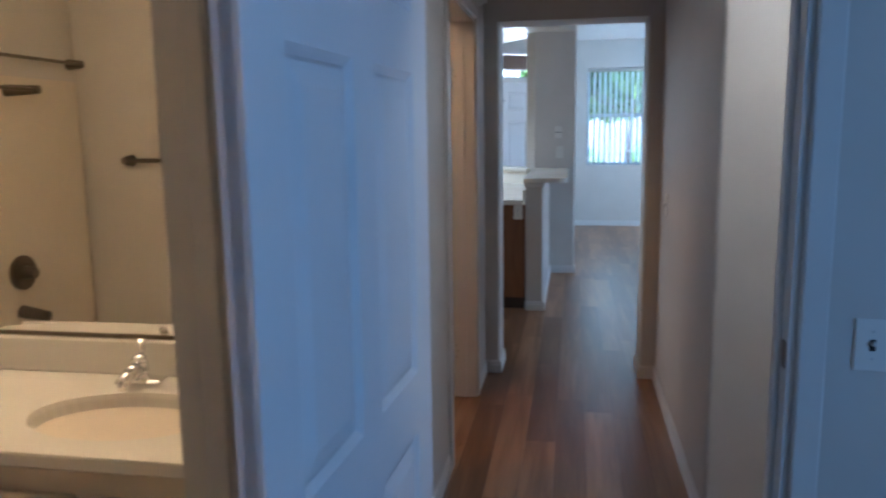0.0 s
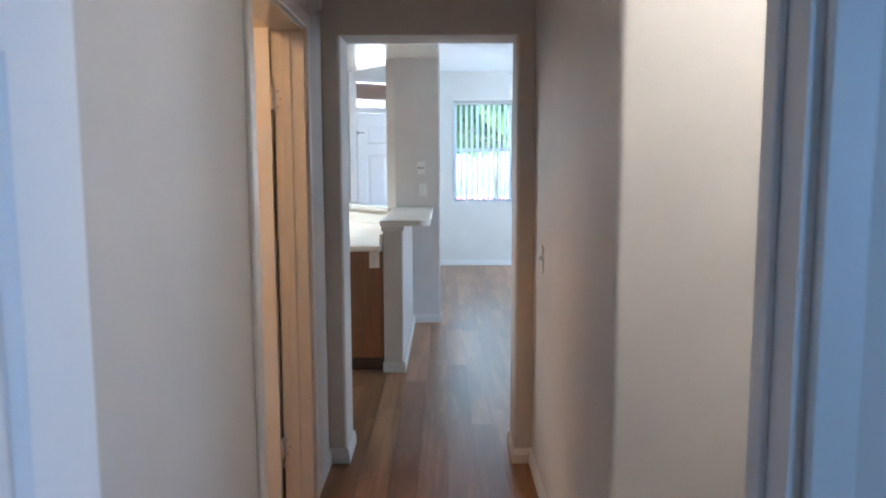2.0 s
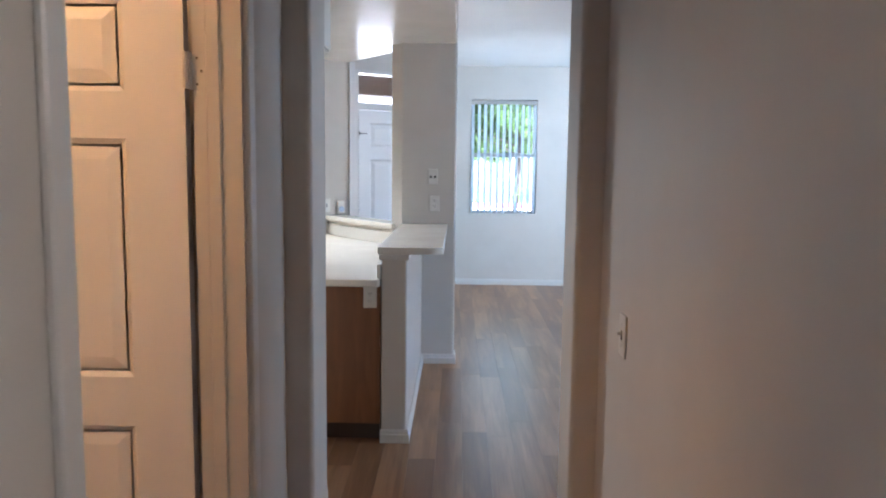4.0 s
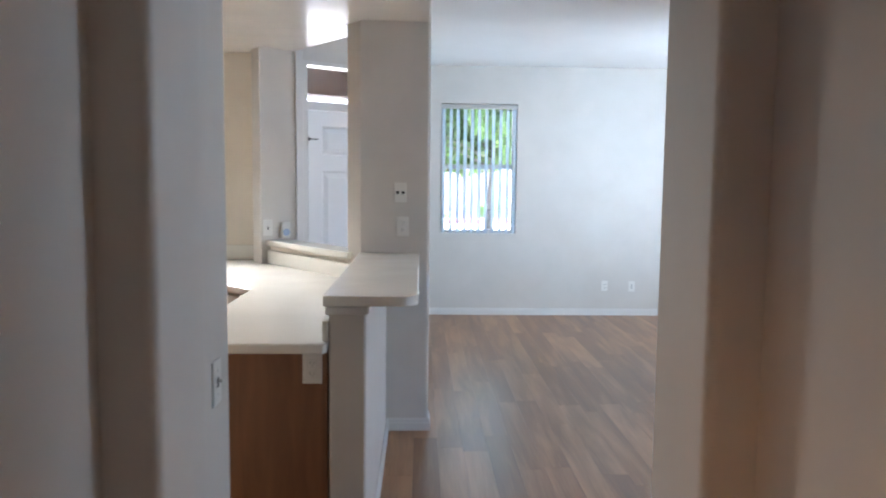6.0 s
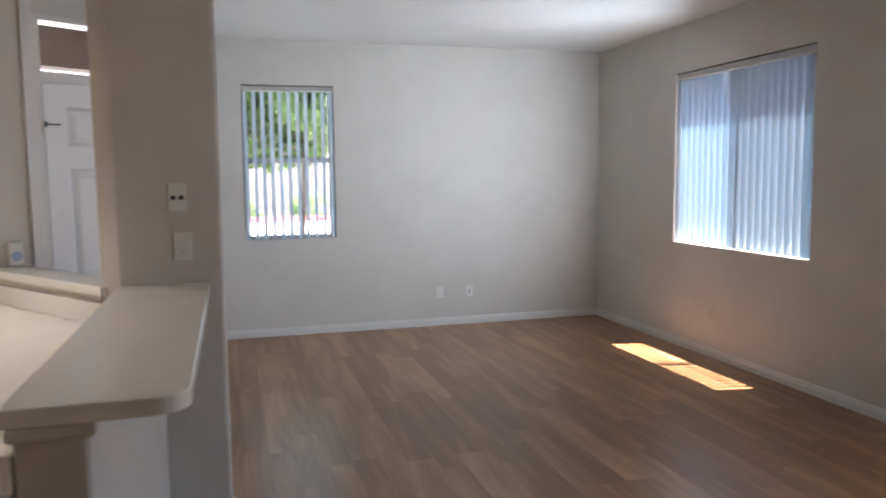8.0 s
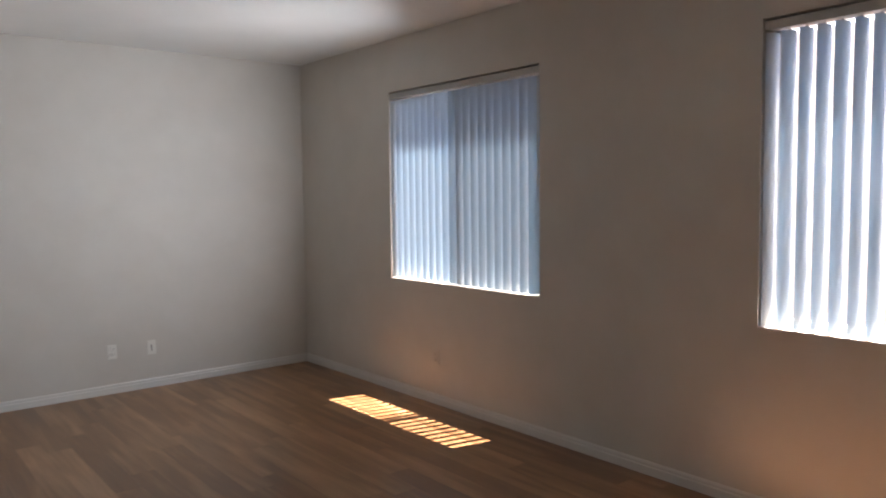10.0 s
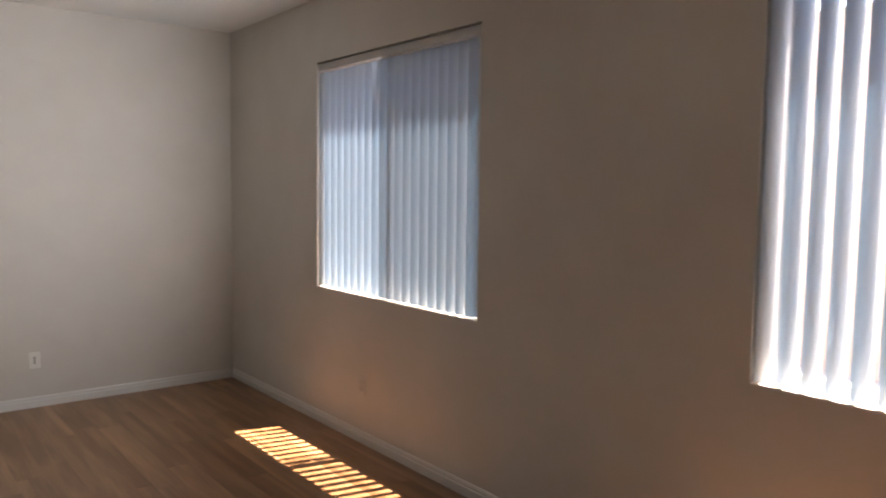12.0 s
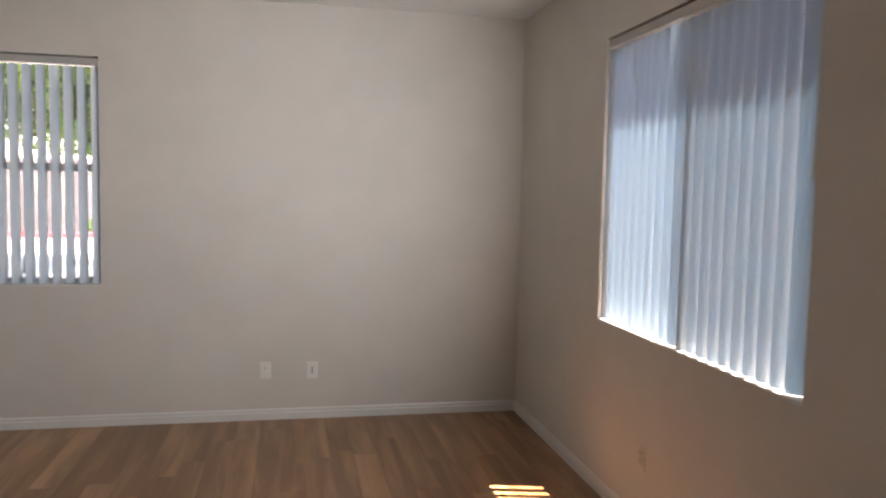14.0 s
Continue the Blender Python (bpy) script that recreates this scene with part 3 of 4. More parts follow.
def vertical_blind(axis, a0, a1, z0, z1, inner, turn, label, pitch=0.079, back=0.05, tail=0.025):
    """Head rail with hanging curved vanes, each a part of its own."""
    w, h = a1 - a0, z1 - z0
    at = pose(a0, inner, z0) if axis == "y" else pose(inner, a1, z0, 0, 0, -90)
    root = thing("vertical_blind", label, "blind", "vertical blinds", at=at)
    part("head_rail", box(0.004, w - 0.004, 0.006, back + 0.022, h - 0.055, h - 0.011, 0.005, 2), RAIL, root, "grey aluminium head rail")
    me = None
    n = round((w - 0.025 - tail) / pitch) + 1
    start, pitch = 0.025, (w - 0.025 - tail) / (n - 1)
    for i in range(n):
        if me is None:
            bm = bmesh.new()
            vw, vh, k = 0.089, h - 0.066, 10
            cols = []
            for j in range(k + 1):
                u = (j / k - 0.5) * vw
                bow = -0.017 * (1 - (2 * j / k - 1) ** 2)
                cols.append([bm.verts.new((u, bow + d, zz)) for d in (0.0, 0.0009) for zz in (0.015, vh)])
            for c0, c1 in zip(cols, cols[1:]):
                bm.faces.new((c0[0], c1[0], c1[1], c0[1]))
                bm.faces.new((c0[2], c0[3], c1[3], c1[2]))
                bm.faces.new((c0[1], c1[1], c1[3], c0[3]))
                bm.faces.new((c0[0], c0[2], c1[2], c1[0]))
            for c in (cols[0], cols[-1]):
                bm.faces.new((c[0], c[1], c[3], c[2]))
            bmesh.ops.recalc_face_normals(bm, faces=bm.faces[:])
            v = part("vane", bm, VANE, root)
            me = v.data
            cb = bmesh.new()
            add_box(cb, -0.004, 0.004, -0.006, 0.006, h - 0.070, h - 0.055)
            add_box(cb, -0.012, 0.012, -0.002, 0.004, h - 0.080, h - 0.066)
            c = part("carrier_clip", cb, PLASTIC, root)
            cm = c.data
        else:
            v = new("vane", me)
            v.parent = root
            c = new("carrier_clip", cm)
            c.parent = root
        x = start + i * pitch
        v.matrix_basis = pose(x, back, 0, 0, 0, turn + random.uniform(-3.5, 3.5))
        c.matrix_basis = pose(x, back, 0, 0, 0, turn)
    wand = part("wand", cyl((w - 0.03, back - 0.035, h - 0.75), (w - 0.03, back - 0.03, h - 0.05), 0.004, n=8), PLASTIC, root)
    return root


window_unit("window_1", "y", *W1, NORTH, WT, "white vinyl single-hung window with vertical blinds")
vertical_blind("y", *W1, NORTH, 66, "white vertical vinyl blind, slats half open", back=0.03)
window_unit("window_2", "x", *W2, EAST, WT, "white vinyl sliding window behind closed blinds", "v", (0.44, 0.97))
vertical_blind("x", *W2, EAST, 54, "white vertical vinyl blind, slats edge-on to the sun", back=0.05, tail=0.085)
window_unit("window_3", "x", *W3, EAST, WT, "white vinyl sliding window behind half-open blinds", "v")
vertical_blind("x", *W3, EAST, 71, "white vertical vinyl blind, slats half open", back=0.05)
window_unit("window_4", "y", *KW, 7.05, 0.15, "white vinyl single-hung kitchen window with vertical blinds")
vertical_blind("y", *KW, 7.05, 64, "white vertical vinyl blind over the kitchen sink", back=0.03, pitch=0.086)

# ---------------------------------------------------------------- kitchen
half_wall = thing("half_wall", "white half wall carrying the raised breakfast bar", "half wall", kind="structure")
part("wall_core", prism(rounded([(-0.088, 4.205), (0.052, 4.205), (0.052, 5.868), (-0.088, 5.868)], [0.012, 0.012, 0, 0]), 0, 1.040), WALL, half_wall)
cap = bmesh.new()
add_box(cap, -0.100, 0.064, 4.193, 5.868, 1.008, 1.040, 0.008, 2)
part("cap_moulding", cap, TRIM, half_wall)
bar = tagged(link_mesh("bar_top", prism(rounded([(-0.107, 4.185), (0.246, 4.185), (0.246, 5.868), (-0.107, 5.868)], [0.004, 0.075, 0, 0], 8), 1.041, 1.080), COUNTER),
             "cream solid-surface breakfast bar top with a rounded corner", "bar top")
bv = bar.modifiers.new("soft_edge", "BEVEL")
bv.width, bv.segments, bv.limit_method = 0.006, 2, "ANGLE"

IN = -0.675
counter_line = [(-0.092, 4.165), (-0.092, 5.862), tuple(on_pass(0.02, -0.003).xy), tuple(on_pass(LP - 0.02, -0.003).xy), (-0.90, 7.045), (-2.995, 7.045),
                (-2.995, 6.42), (-1.62, 6.42), (-1.14, 5.98), (IN, 5.53), (IN, 4.165)]
worktop = tagged(link_mesh("worktop", prism(rounded(counter_line, [0.02, 0, 0, 0, 0, 0, 0, 0.1, 0.05, 0.06, 0.03]), 0.866, 0.905), COUNTER),
                 "continuous cream solid-surface kitchen worktop", "worktop")
bv = worktop.modifiers.new("soft_edge", "BEVEL")
bv.width, bv.segments, bv.limit_method = 0.008, 2, "ANGLE"
splash = thing("backsplash", "cream solid-surface backsplash strip along the wall", "backsplash")
part("splash_strip", box(-2.99, -0.905, 7.022, 7.048, 0.906, 1.015, 0.005, 2), COUNTER, splash)
part("splash_strip", prism([tuple(on_pass(0.03, -0.001).xy), tuple(on_pass(LP - 0.04, -0.001).xy), tuple(on_pass(LP - 0.05, -0.022).xy), tuple(on_pass(0.04, -0.022).xy)], 0.906, 1.0), COUNTER, splash)
part("splash_strip", box(-0.112, -0.0895, 4.20, 5.85, 0.906, 0.985, 0.004, 1), COUNTER, splash)
ledge = tagged(link_mesh("pass_through_ledge", prism([tuple(on_pass(0.10, -0.03).xy), tuple(on_pass(0.10, 0.16).xy), tuple(on_pass(LP - 0.03, 0.16).xy), tuple(on_pass(LP - 0.03, -0.03).xy)], 1.032, 1.072), COUNTER),
               "cream ledge shelf of the kitchen pass-through", "ledge")
bv = ledge.modifiers.new("soft_edge", "BEVEL")
bv.width, bv.segments, bv.limit_method = 0.006, 2, "ANGLE"

penin = thing("base_cabinet", "brown maple peninsula base cabinet end with dark toe kick", "cabinet")
part("body", box(IN + 0.03, -0.093, 4.205, 5.40, 0.10, 0.864, 0.002, 1), MAPLE, penin)
part("toe_kick", box(IN + 0.08, -0.10, 4.25, 5.40, 0.0, 0.10), TOEKICK, penin)

# dishwasher in the diagonal front
da = math.degrees(math.atan2(5.53 - 5.98, IN + 1.14))
dish = thing("dishwasher", "white built-in dishwasher under the diagonal worktop", "dishwasher", at=pose(-1.115, 5.995, 0, 0, 0, da))
dwid = 0.585
part("body", box(0.0, dwid, 0.02, 0.55, 0.09, 0.862), PLASTIC, dish)
part("door", box(0.004, dwid - 0.004, -0.012, 0.018, 0.11, 0.735, 0.006, 2), PLASTIC, dish)
pan = part("control_panel", box(0.004, dwid - 0.004, -0.020, 0.018, 0.742, 0.852, 0.008, 2), PLASTIC, dish)
part("grip", box(0.17, 0.42, -0.024, -0.018, 0.775, 0.79, 0.002, 1), DARK, pan, "dark recessed grip")
part("button", box(0.05, 0.12, -0.024, -0.019, 0.812, 0.828, 0.002, 1), DARK, pan)
sinkcab = thing("base_cabinet", "brown maple sink base cabinet with two doors", "cabinet")
part("body", box(-2.98, -1.63, 6.47, 7.02, 0.10, 0.864), MAPLE, sinkcab)
part("toe_kick", box(-2.98, -1.63, 6.53, 7.02, 0.0, 0.10), TOEKICK, sinkcab)
cc = thing("base_cabinet", "brown maple corner base cabinet with a raised-panel door", "cabinet", at=pose(-1.60, 6.44, 0, 0, 0, math.degrees(math.atan2(5.98 - 6.42, 0.48))))
part("body", box(0.0, 0.62, 0.03, 0.5, 0.10, 0.864), MAPLE, cc)
part("toe_kick", box(0.0, 0.62, 0.08, 0.5, 0.0, 0.10), TOEKICK, cc)
for x0, x1, z0, z1 in ((0.02, 0.30, 0.13, 0.68), (0.32, 0.60, 0.13, 0.68), (0.02, 0.30, 0.71, 0.85), (0.32, 0.60, 0.71, 0.85)):
    d = part("door" if z1 < 0.7 else "drawer_front", box(x0, x1, 0.008, 0.028, z0, z1, 0.005, 2), MAPLE, cc)
    part("raised_panel", box(x0 + 0.05, x1 - 0.05, 0.002, 0.012, z0 + 0.035, z1 - 0.035, 0.006, 2), MAPLE, d)
sink = thing("kitchen_sink", "stainless steel sink set in the worktop corner", "sink", at=pose(-1.78, 6.70, 0.9060, 0, 0, -12))
rim = bmesh.new()
for b in ((-0.40, 0.40, -0.24, -0.20), (-0.40, 0.40, 0.18, 0.24), (-0.40, -0.36, -0.20, 0.18), (0.36, 0.40, -0.20, 0.18)):
    add_box(rim, *b, 0.0, 0.006)
part("rim", rim, STEEL, sink)
# no hollow is cut: the basin's shade is put into darker steel
part("basin", box(-0.36, 0.36, -0.20, 0.18, 0.0005, 0.002), metal("darkened_basin_steel", (0.22, 0.22, 0.22), 0.55), sink, "flat steel basin plate, darkened for the shade inside a hollow")
tap = thing("kitchen_tap", "chrome kitchen tap behind the sink", "tap", at=pose(-1.70, 6.93, 0.905, 0, 0, -12))
part("base", cyl((0, 0, 0), (0, 0, 0.05), 0.028, 0.022, 20), CHROME, tap, smooth=True)
sp = bmesh.new()
pts = [(0, 0, 0.05), (0, -0.02, 0.16), (0, -0.09, 0.20), (0, -0.17, 0.17)]
for a, b in zip(pts, pts[1:]):
    add_cyl(sp, a, b, 0.012, n=12)
part("spout", sp, CHROME, tap, smooth=True)
part("lever", cyl((0.0, 0, 0.05), (0.06, 0.0, 0.10), 0.007, n=10), CHROME, tap, smooth=True)


# ---------------------------------------------------------------- plates on walls
def plate(name, place, turn, label, category, kind_="outlet", group="", mat=PLASTIC):
    """Wall plate, local x along the wall, local -y out of it."""
    root = thing(name, label, category, group, at=pose(*place, 0, 0, turn))
    part("plate", box(-0.036, 0.036, -0.006, 0.0, -0.058, 0.058, 0.003, 2), mat, root)
    if kind_ == "outlet":
        for z in (-0.02, 0.02):
            f = part("socket", box(-0.017, 0.017, -0.009, -0.006, z - 0.015, z + 0.015, 0.004, 2), mat, root)
            part("slot", boxes((-0.008, -0.006, -0.0096, -0.0085, z - 0.002, z + 0.008), (0.006, 0.008, -0.0096, -0.0085, z - 0.002, z + 0.008), (-0.002, 0.002, -0.0096, -0.0085, z - 0.011, z - 0.007)), DARK, f)
    elif kind_ == "switch":
        part("collar", box(-0.006, 0.006, -0.008, -0.006, -0.013, 0.013, 0.001, 1), DARK, root)
        part("toggle", box(-0.004, 0.004, -0.020, -0.006, 0.0, 0.009, 0.002, 1), mat, root)
        for z in (-0.03, 0.03):
            part("screw", cyl((0, -0.0075, z), (0, -0.005, z), 0.003, n=8), STEEL, root)
    elif kind_ == "jack":
        for z in (-0.018, 0.0, 0.018):
            part("port", box(-0.006, 0.006, -0.0075, -0.0055, z - 0.005, z + 0.005, 0.001, 1), DARK, root)
    elif kind_ == "twin":
        for x in (-0.016, 0.016):
            part("port", box(x - 0.009, x + 0.009, -0.009, -0.005, -0.008, 0.008, 0.001, 1), DARK, root)
    return root


plate("light_switch", (HR, 2.226, 1.062), -90, "white toggle light switch on the hall wall", "light switch", "switch", "light switches")
plate("light_switch", (0.920, -0.14, 0.995), 0, "white toggle light switch beside the bedroom door", "light switch", "switch", "light switches")
plate("light_switch", (-0.268, 3.335, 0.99), 90, "white toggle light switch on the kitchen stub wall", "light switch", "switch", "light switches")
plate("outlet", (-0.148, 4.205, 0.805), 0, "white duplex outlet on the maple cabinet end", "outlet", "outlet", "outlets")
plate("outlet", (0.146, 5.87, 1.235), 0, "white duplex outlet above the breakfast bar", "outlet", "outlet", "outlets")
plate("wall_jack", (0.132, 5.87, 1.435), 0, "white wall plate with two black ports", "wall plate", "twin")
plate("outlet", (2.348, NORTH, 0.337), 0, "white duplex outlet low on the end wall", "outlet", "outlet", "outlets")
plate("wall_jack", (2.659, NORTH, 0.332), 0, "white phone and cable plate low on the end wall", "wall plate", "jack")
plate("outlet", (EAST, 7.836, 0.356), -90, "painted duplex outlet under the side window", "outlet", "outlet", "outlets", WALL)
plate("light_switch", (-0.955, 7.05, 1.215), 0, "cream toggle light switch on the kitchen wall", "light switch", "switch", "light switches", KWALL)
q = on_door(0.05, 0.0)
plate("light_switch", (q.x, q.y, 1.16), ang, "white switch plate on the entry wall", "light switch", "switch", "light switches")
q = on_door(0.18, 0.0)
sensor = thing("night_light", "white plug-in night light with a round lens", "night light", at=pose(q.x, q.y, 1.14, 0, 0, ang))
part("housing", box(-0.035, 0.035, -0.03, 0.0, -0.06, 0.06, 0.012, 3), PLASTIC, sensor)
part("lens", cyl((0, -0.036, -0.015), (0, -0.029, -0.015), 0.026, n=20), paint("grey_lens", (0.35, 0.42, 0.55), 0.02, 0.2), sensor)
chime = thing("door_chime", "white door chime box high on the kitchen stub wall", "door chime")
part("cover", box(-0.268, -0.222, 3.27, 3.42, 1.99, 2.2, 0.006, 2), PLASTIC, chime)
part("base", box(-0.268, -0.228, 3.28, 3.41, 1.978, 1.99), RAIL, chime, "grey underside grille")
alarm = thing("smoke_alarm", "white round smoke alarm high on the hall wall", "smoke alarm")
part("base", cyl((HL, 2.30, 2.185), (HL + 0.012, 2.30, 2.185), 0.066, n=32), PLASTIC, alarm)
part("cover", cyl((HL + 0.012, 2.30, 2.185), (HL + 0.046, 2.30, 2.185), 0.062, 0.050, 32), PLASTIC, alarm)
part("test_button", cyl((HL + 0.046, 2.30, 2.185), (HL + 0.049, 2.30, 2.185), 0.012, n=16), RAIL, alarm)
panel = thing("breaker_panel", "grey steel breaker panel on the narrow wall", "breaker panel")
part("cabinet", box(0.15, 0.158, 8.35, 8.9, 1.5, 2.45, 0.002, 1), WALL, panel)

# ---------------------------------------------------------------- bathroom seen from the bedroom
vanity = thing("vanity_cabinet", "white painted vanity cabinet under the sink counter", "cabinet")
part("body", box(-1.65, -0.30, -0.47, 0.01, 0.0, 0.765), paint("vanity_cream", (0.68, 0.60, 0.50), 0.02, 0.5), vanity)
for x in (-1.60, -1.16, -0.72):
    d = part("door", box(x, x + 0.40, -0.488, -0.471, 0.10, 0.70, 0.005, 2), paint("vanity_door_cream", (0.68, 0.60, 0.50), 0.02, 0.45), vanity)
    part("knob", cyl((x + 0.36, -0.512, 0.62), (x + 0.36, -0.488, 0.62), 0.012, 0.016, 14), BRONZE, d)
top = bmesh.new()
n = 40
cx, cy, ra, rb = -0.765, -0.275, 0.235, 0.150
verts_o, verts_i = [], []
X0, X1, YF, YB = -1.68, -0.292, -0.505, 0.018
for k in range(n):
    a = 2 * math.pi * k / n
    c, s_ = math.cos(a), math.sin(a)
    f = min((X1 - cx if c > 0 else cx - X0) / max(1e-6, abs(c)), (YB - cy if s_ > 0 else cy - YF) / max(1e-6, abs(s_)))
    verts_o.append(top.verts.new((cx + c * f, cy + s_ * f, 0.80)))
    verts_i.append(top.verts.new((cx + ra * c, cy + rb * s_, 0.80)))
rings = [verts_i]
for fr_, dz in ((0.97, 0.012), (0.92, 0.05), (0.78, 0.10), (0.5, 0.135), (0.12, 0.145)):
    rings.append([top.verts.new((cx + ra * fr_ * math.cos(2 * math.pi * k / n), cy + rb * fr_ * math.sin(2 * math.pi * k / n), 0.80 - dz)) for k in range(n)])
for k in range(n):
    j = (k + 1) % n
    top.faces.new((verts_o[k], verts_o[j], verts_i[j], verts_i[k]))
    for a, b in zip(rings, rings[1:]):
        top.faces.new((a[k], a[j], b[j], b[k]))
top.faces.new(rings[-1])
add_box(top, X0, X1, YF, YF + 0.02, 0.765, 0.7995, 0.004, 1)
add_box(top, X0, X1, -0.004, 0.018, 0.8005, 0.90, 0.004, 1)
bmesh.ops.recalc_face_normals(top, faces=top.faces[:])
vtop = tagged(link_mesh("washbasin", top, PORCELAIN), "cream cultured-marble vanity top with an oval moulded sink", "washbasin")
faucet = thing("faucet", "chrome single-lever bathroom faucet", "faucet", at=pose(-0.85, -0.062, 0.80, 0, 0, 8))
fb = bmesh.new()
add_box(fb, -0.062, 0.062, -0.026, 0.026, 0.0, 0.016, 0.007, 3)
add_cyl(fb, (0, 0, 0.012), (0, 0, 0.022), 0.036, 0.026, 24)
part("base", fb, CHROME, faucet, smooth=True)
part("body", cyl((0, 0, 0.018), (0, 0, 0.060), 0.025, 0.021, 24), CHROME, faucet, smooth=True)
spb = bmesh.new()
for a, b, ra0, ra1 in (((0, -0.008, 0.040), (0, -0.062, 0.047), 0.020, 0.018), ((0, -0.060, 0.047), (0, -0.105, 0.036), 0.018, 0.014), ((0, -0.103, 0.038), (0, -0.106, 0.018), 0.012, 0.011)):
    add_cyl(spb, a, b, ra0, ra1, 18)
part("spout", spb, CHROME, faucet, smooth=True)
lv = bmesh.new()
add_cyl(lv, (0, 0, 0.060), (0, 0.004, 0.078), 0.021, 0.017, 20)
add_cyl(lv, (0, 0.002, 0.074), (0, 0.022, 0.118), 0.010, 0.012, 14)
part("lever", lv, CHROME, faucet, smooth=True)
mirror = thing("mirror", "frameless wall mirror over the vanity", "mirror")
part("mirror_glass", box(-1.66, -0.30, 0.014, 0.019, 0.915, 2.0), MIRROR, mirror)
part("edge_channel", box(-1.66, -0.30, 0.010, 0.0195, 0.903, 0.9145), BRONZE, mirror)
tub = thing("bathtub", "cream alcove bathtub with a plain surround", "bathtub")
part("apron", box(-2.395, -0.90, -1.90, -1.15, 0.0, 0.40, 0.02, 3), PORCELAIN, tub)
part("surround", boxes((-2.399, -2.385, -1.90, -1.15, 0.40, 1.75)), TUBWALL, tub)
VZ = 0.80
valve = thing("shower_valve", "dark round shower valve handle", "valve")
part("escutcheon", cyl((-2.385, -1.363, VZ), (-2.37, -1.363, VZ), 0.085, n=28), BRONZE, valve)
part("knob", cyl((-2.37, -1.363, VZ), (-2.31, -1.363, VZ), 0.035, 0.028, 20), BRONZE, valve)
spt = thing("tub_spout", "dark tub spout below the valve", "spout")
part("spout", cyl((-2.385, -1.335, 0.61), (-2.25, -1.35, 0.585), 0.032, 0.026, 18), BRONZE, spt)
rack = thing("towel_rack", "dark metal towel rack with two rails", "towel rack")
part("rail", cyl((-2.33, -1.875, 1.84), (-2.33, -1.1, 1.84), 0.009, n=12), BRONZE, rack)
part("rail", cyl((-2.22, -1.38, 1.68), (-2.22, -1.1, 1.68), 0.009, n=12), BRONZE, rack)
part("flange", cyl((-2.399, -1.875, 1.84), (-2.32, -1.875, 1.84), 0.03, 0.02, 16), BRONZE, rack)
part("flange", cyl((-2.399, -1.38, 1.68), (-2.21, -1.38, 1.68), 0.03, 0.02, 16), BRONZE, rack)
tbar = thing("towel_bar", "dark metal towel bar on the bathroom wall", "towel bar")
part("bar", cyl((-2.10, -1.86, 1.325), (-1.60, -1.86, 1.325), 0.011, n=12), BRONZE, tbar)
for x in (-2.10, -1.60):
    part("post", cyl((x, -1.919, 1.325), (x, -1.85, 1.325), 0.032, 0.02, 16), BRONZE, tbar)
bathlamp = thing("vanity_light", "warm glowing vanity light bar above the mirror", "wall lamp")
part("diffuser", box(-1.55, -0.85, -0.10, -0.01, 2.10, 2.19, 0.02, 3), WARMLAMP, bathlamp)
part("bracket", box(-1.5, -0.9, -0.01, 0.019, 2.12, 2.17, 0.004, 1), CHROME, bathlamp)
halllamp = thing("ceiling_lamp", "glowing white dome lamp on the passage ceiling", "ceiling lamp")
part("diffuser", cyl((1.3, 0.3, 2.37), (1.3, 0.3, 2.42), 0.08, 0.11, 28), HALLLAMP, halllamp)
part("base", cyl((1.3, 0.3, 2.42), (1.3, 0.3, 2.439), 0.12, n=28), STEEL, halllamp)
bathlamp2 = thing("ceiling_lamp", "warm glowing ceiling lamp in the hall bathroom", "ceiling lamp")
part("diffuser", cyl((-0.95, 1.2, 2.36), (-0.95, 1.2, 2.438), 0.15, 0.17, 28), AMBERLAMP, bathlamp2)

# ---------------------------------------------------------------- outdoors
structure("ground", boxes((-400, 400, -400, 400, -0.5, -0.2)), ASPHALT, "grey asphalt ground reaching far away", "ground")
structure("pavement", boxes((-14, 14, 10.1, 29.0, -0.2, -0.06), (4.4, 14, -8, 10.1, -0.2, -0.06), (-14, -0.05, 7.6, 10.1, -0.2, -0.06)), CONCRETE, "pale concrete walk outside the windows", "pavement")
kerb = tagged(link_mesh("kerb", box(-14, 14, 29.0, 29.2, -0.2, 0.12, 0.02, 2), REDPAINT), "red painted kerb along the drive", "kerb", kind="structure")
fence = thing("fence", "pale pink board fence beyond the drive", "fence")
me = None
for i in range(60):
    if me is None:
        b = part("board", box(-0.14, 0.14, -0.012, 0.012, 0.0, 2.7, 0.004, 1), FENCE, fence)
        me = b.data
    else:
        b = new("board", me)
        b.parent = fence
    b.matrix_basis = pose(-9 + i * 0.3, 34.0, -0.2)
part("fence_rail", boxes((-9.2, 8.9, 34.02, 34.06, 0.2, 0.3), (-9.2, 8.9, 34.02, 34.06, 1.9, 2.0)), FENCE, fence)


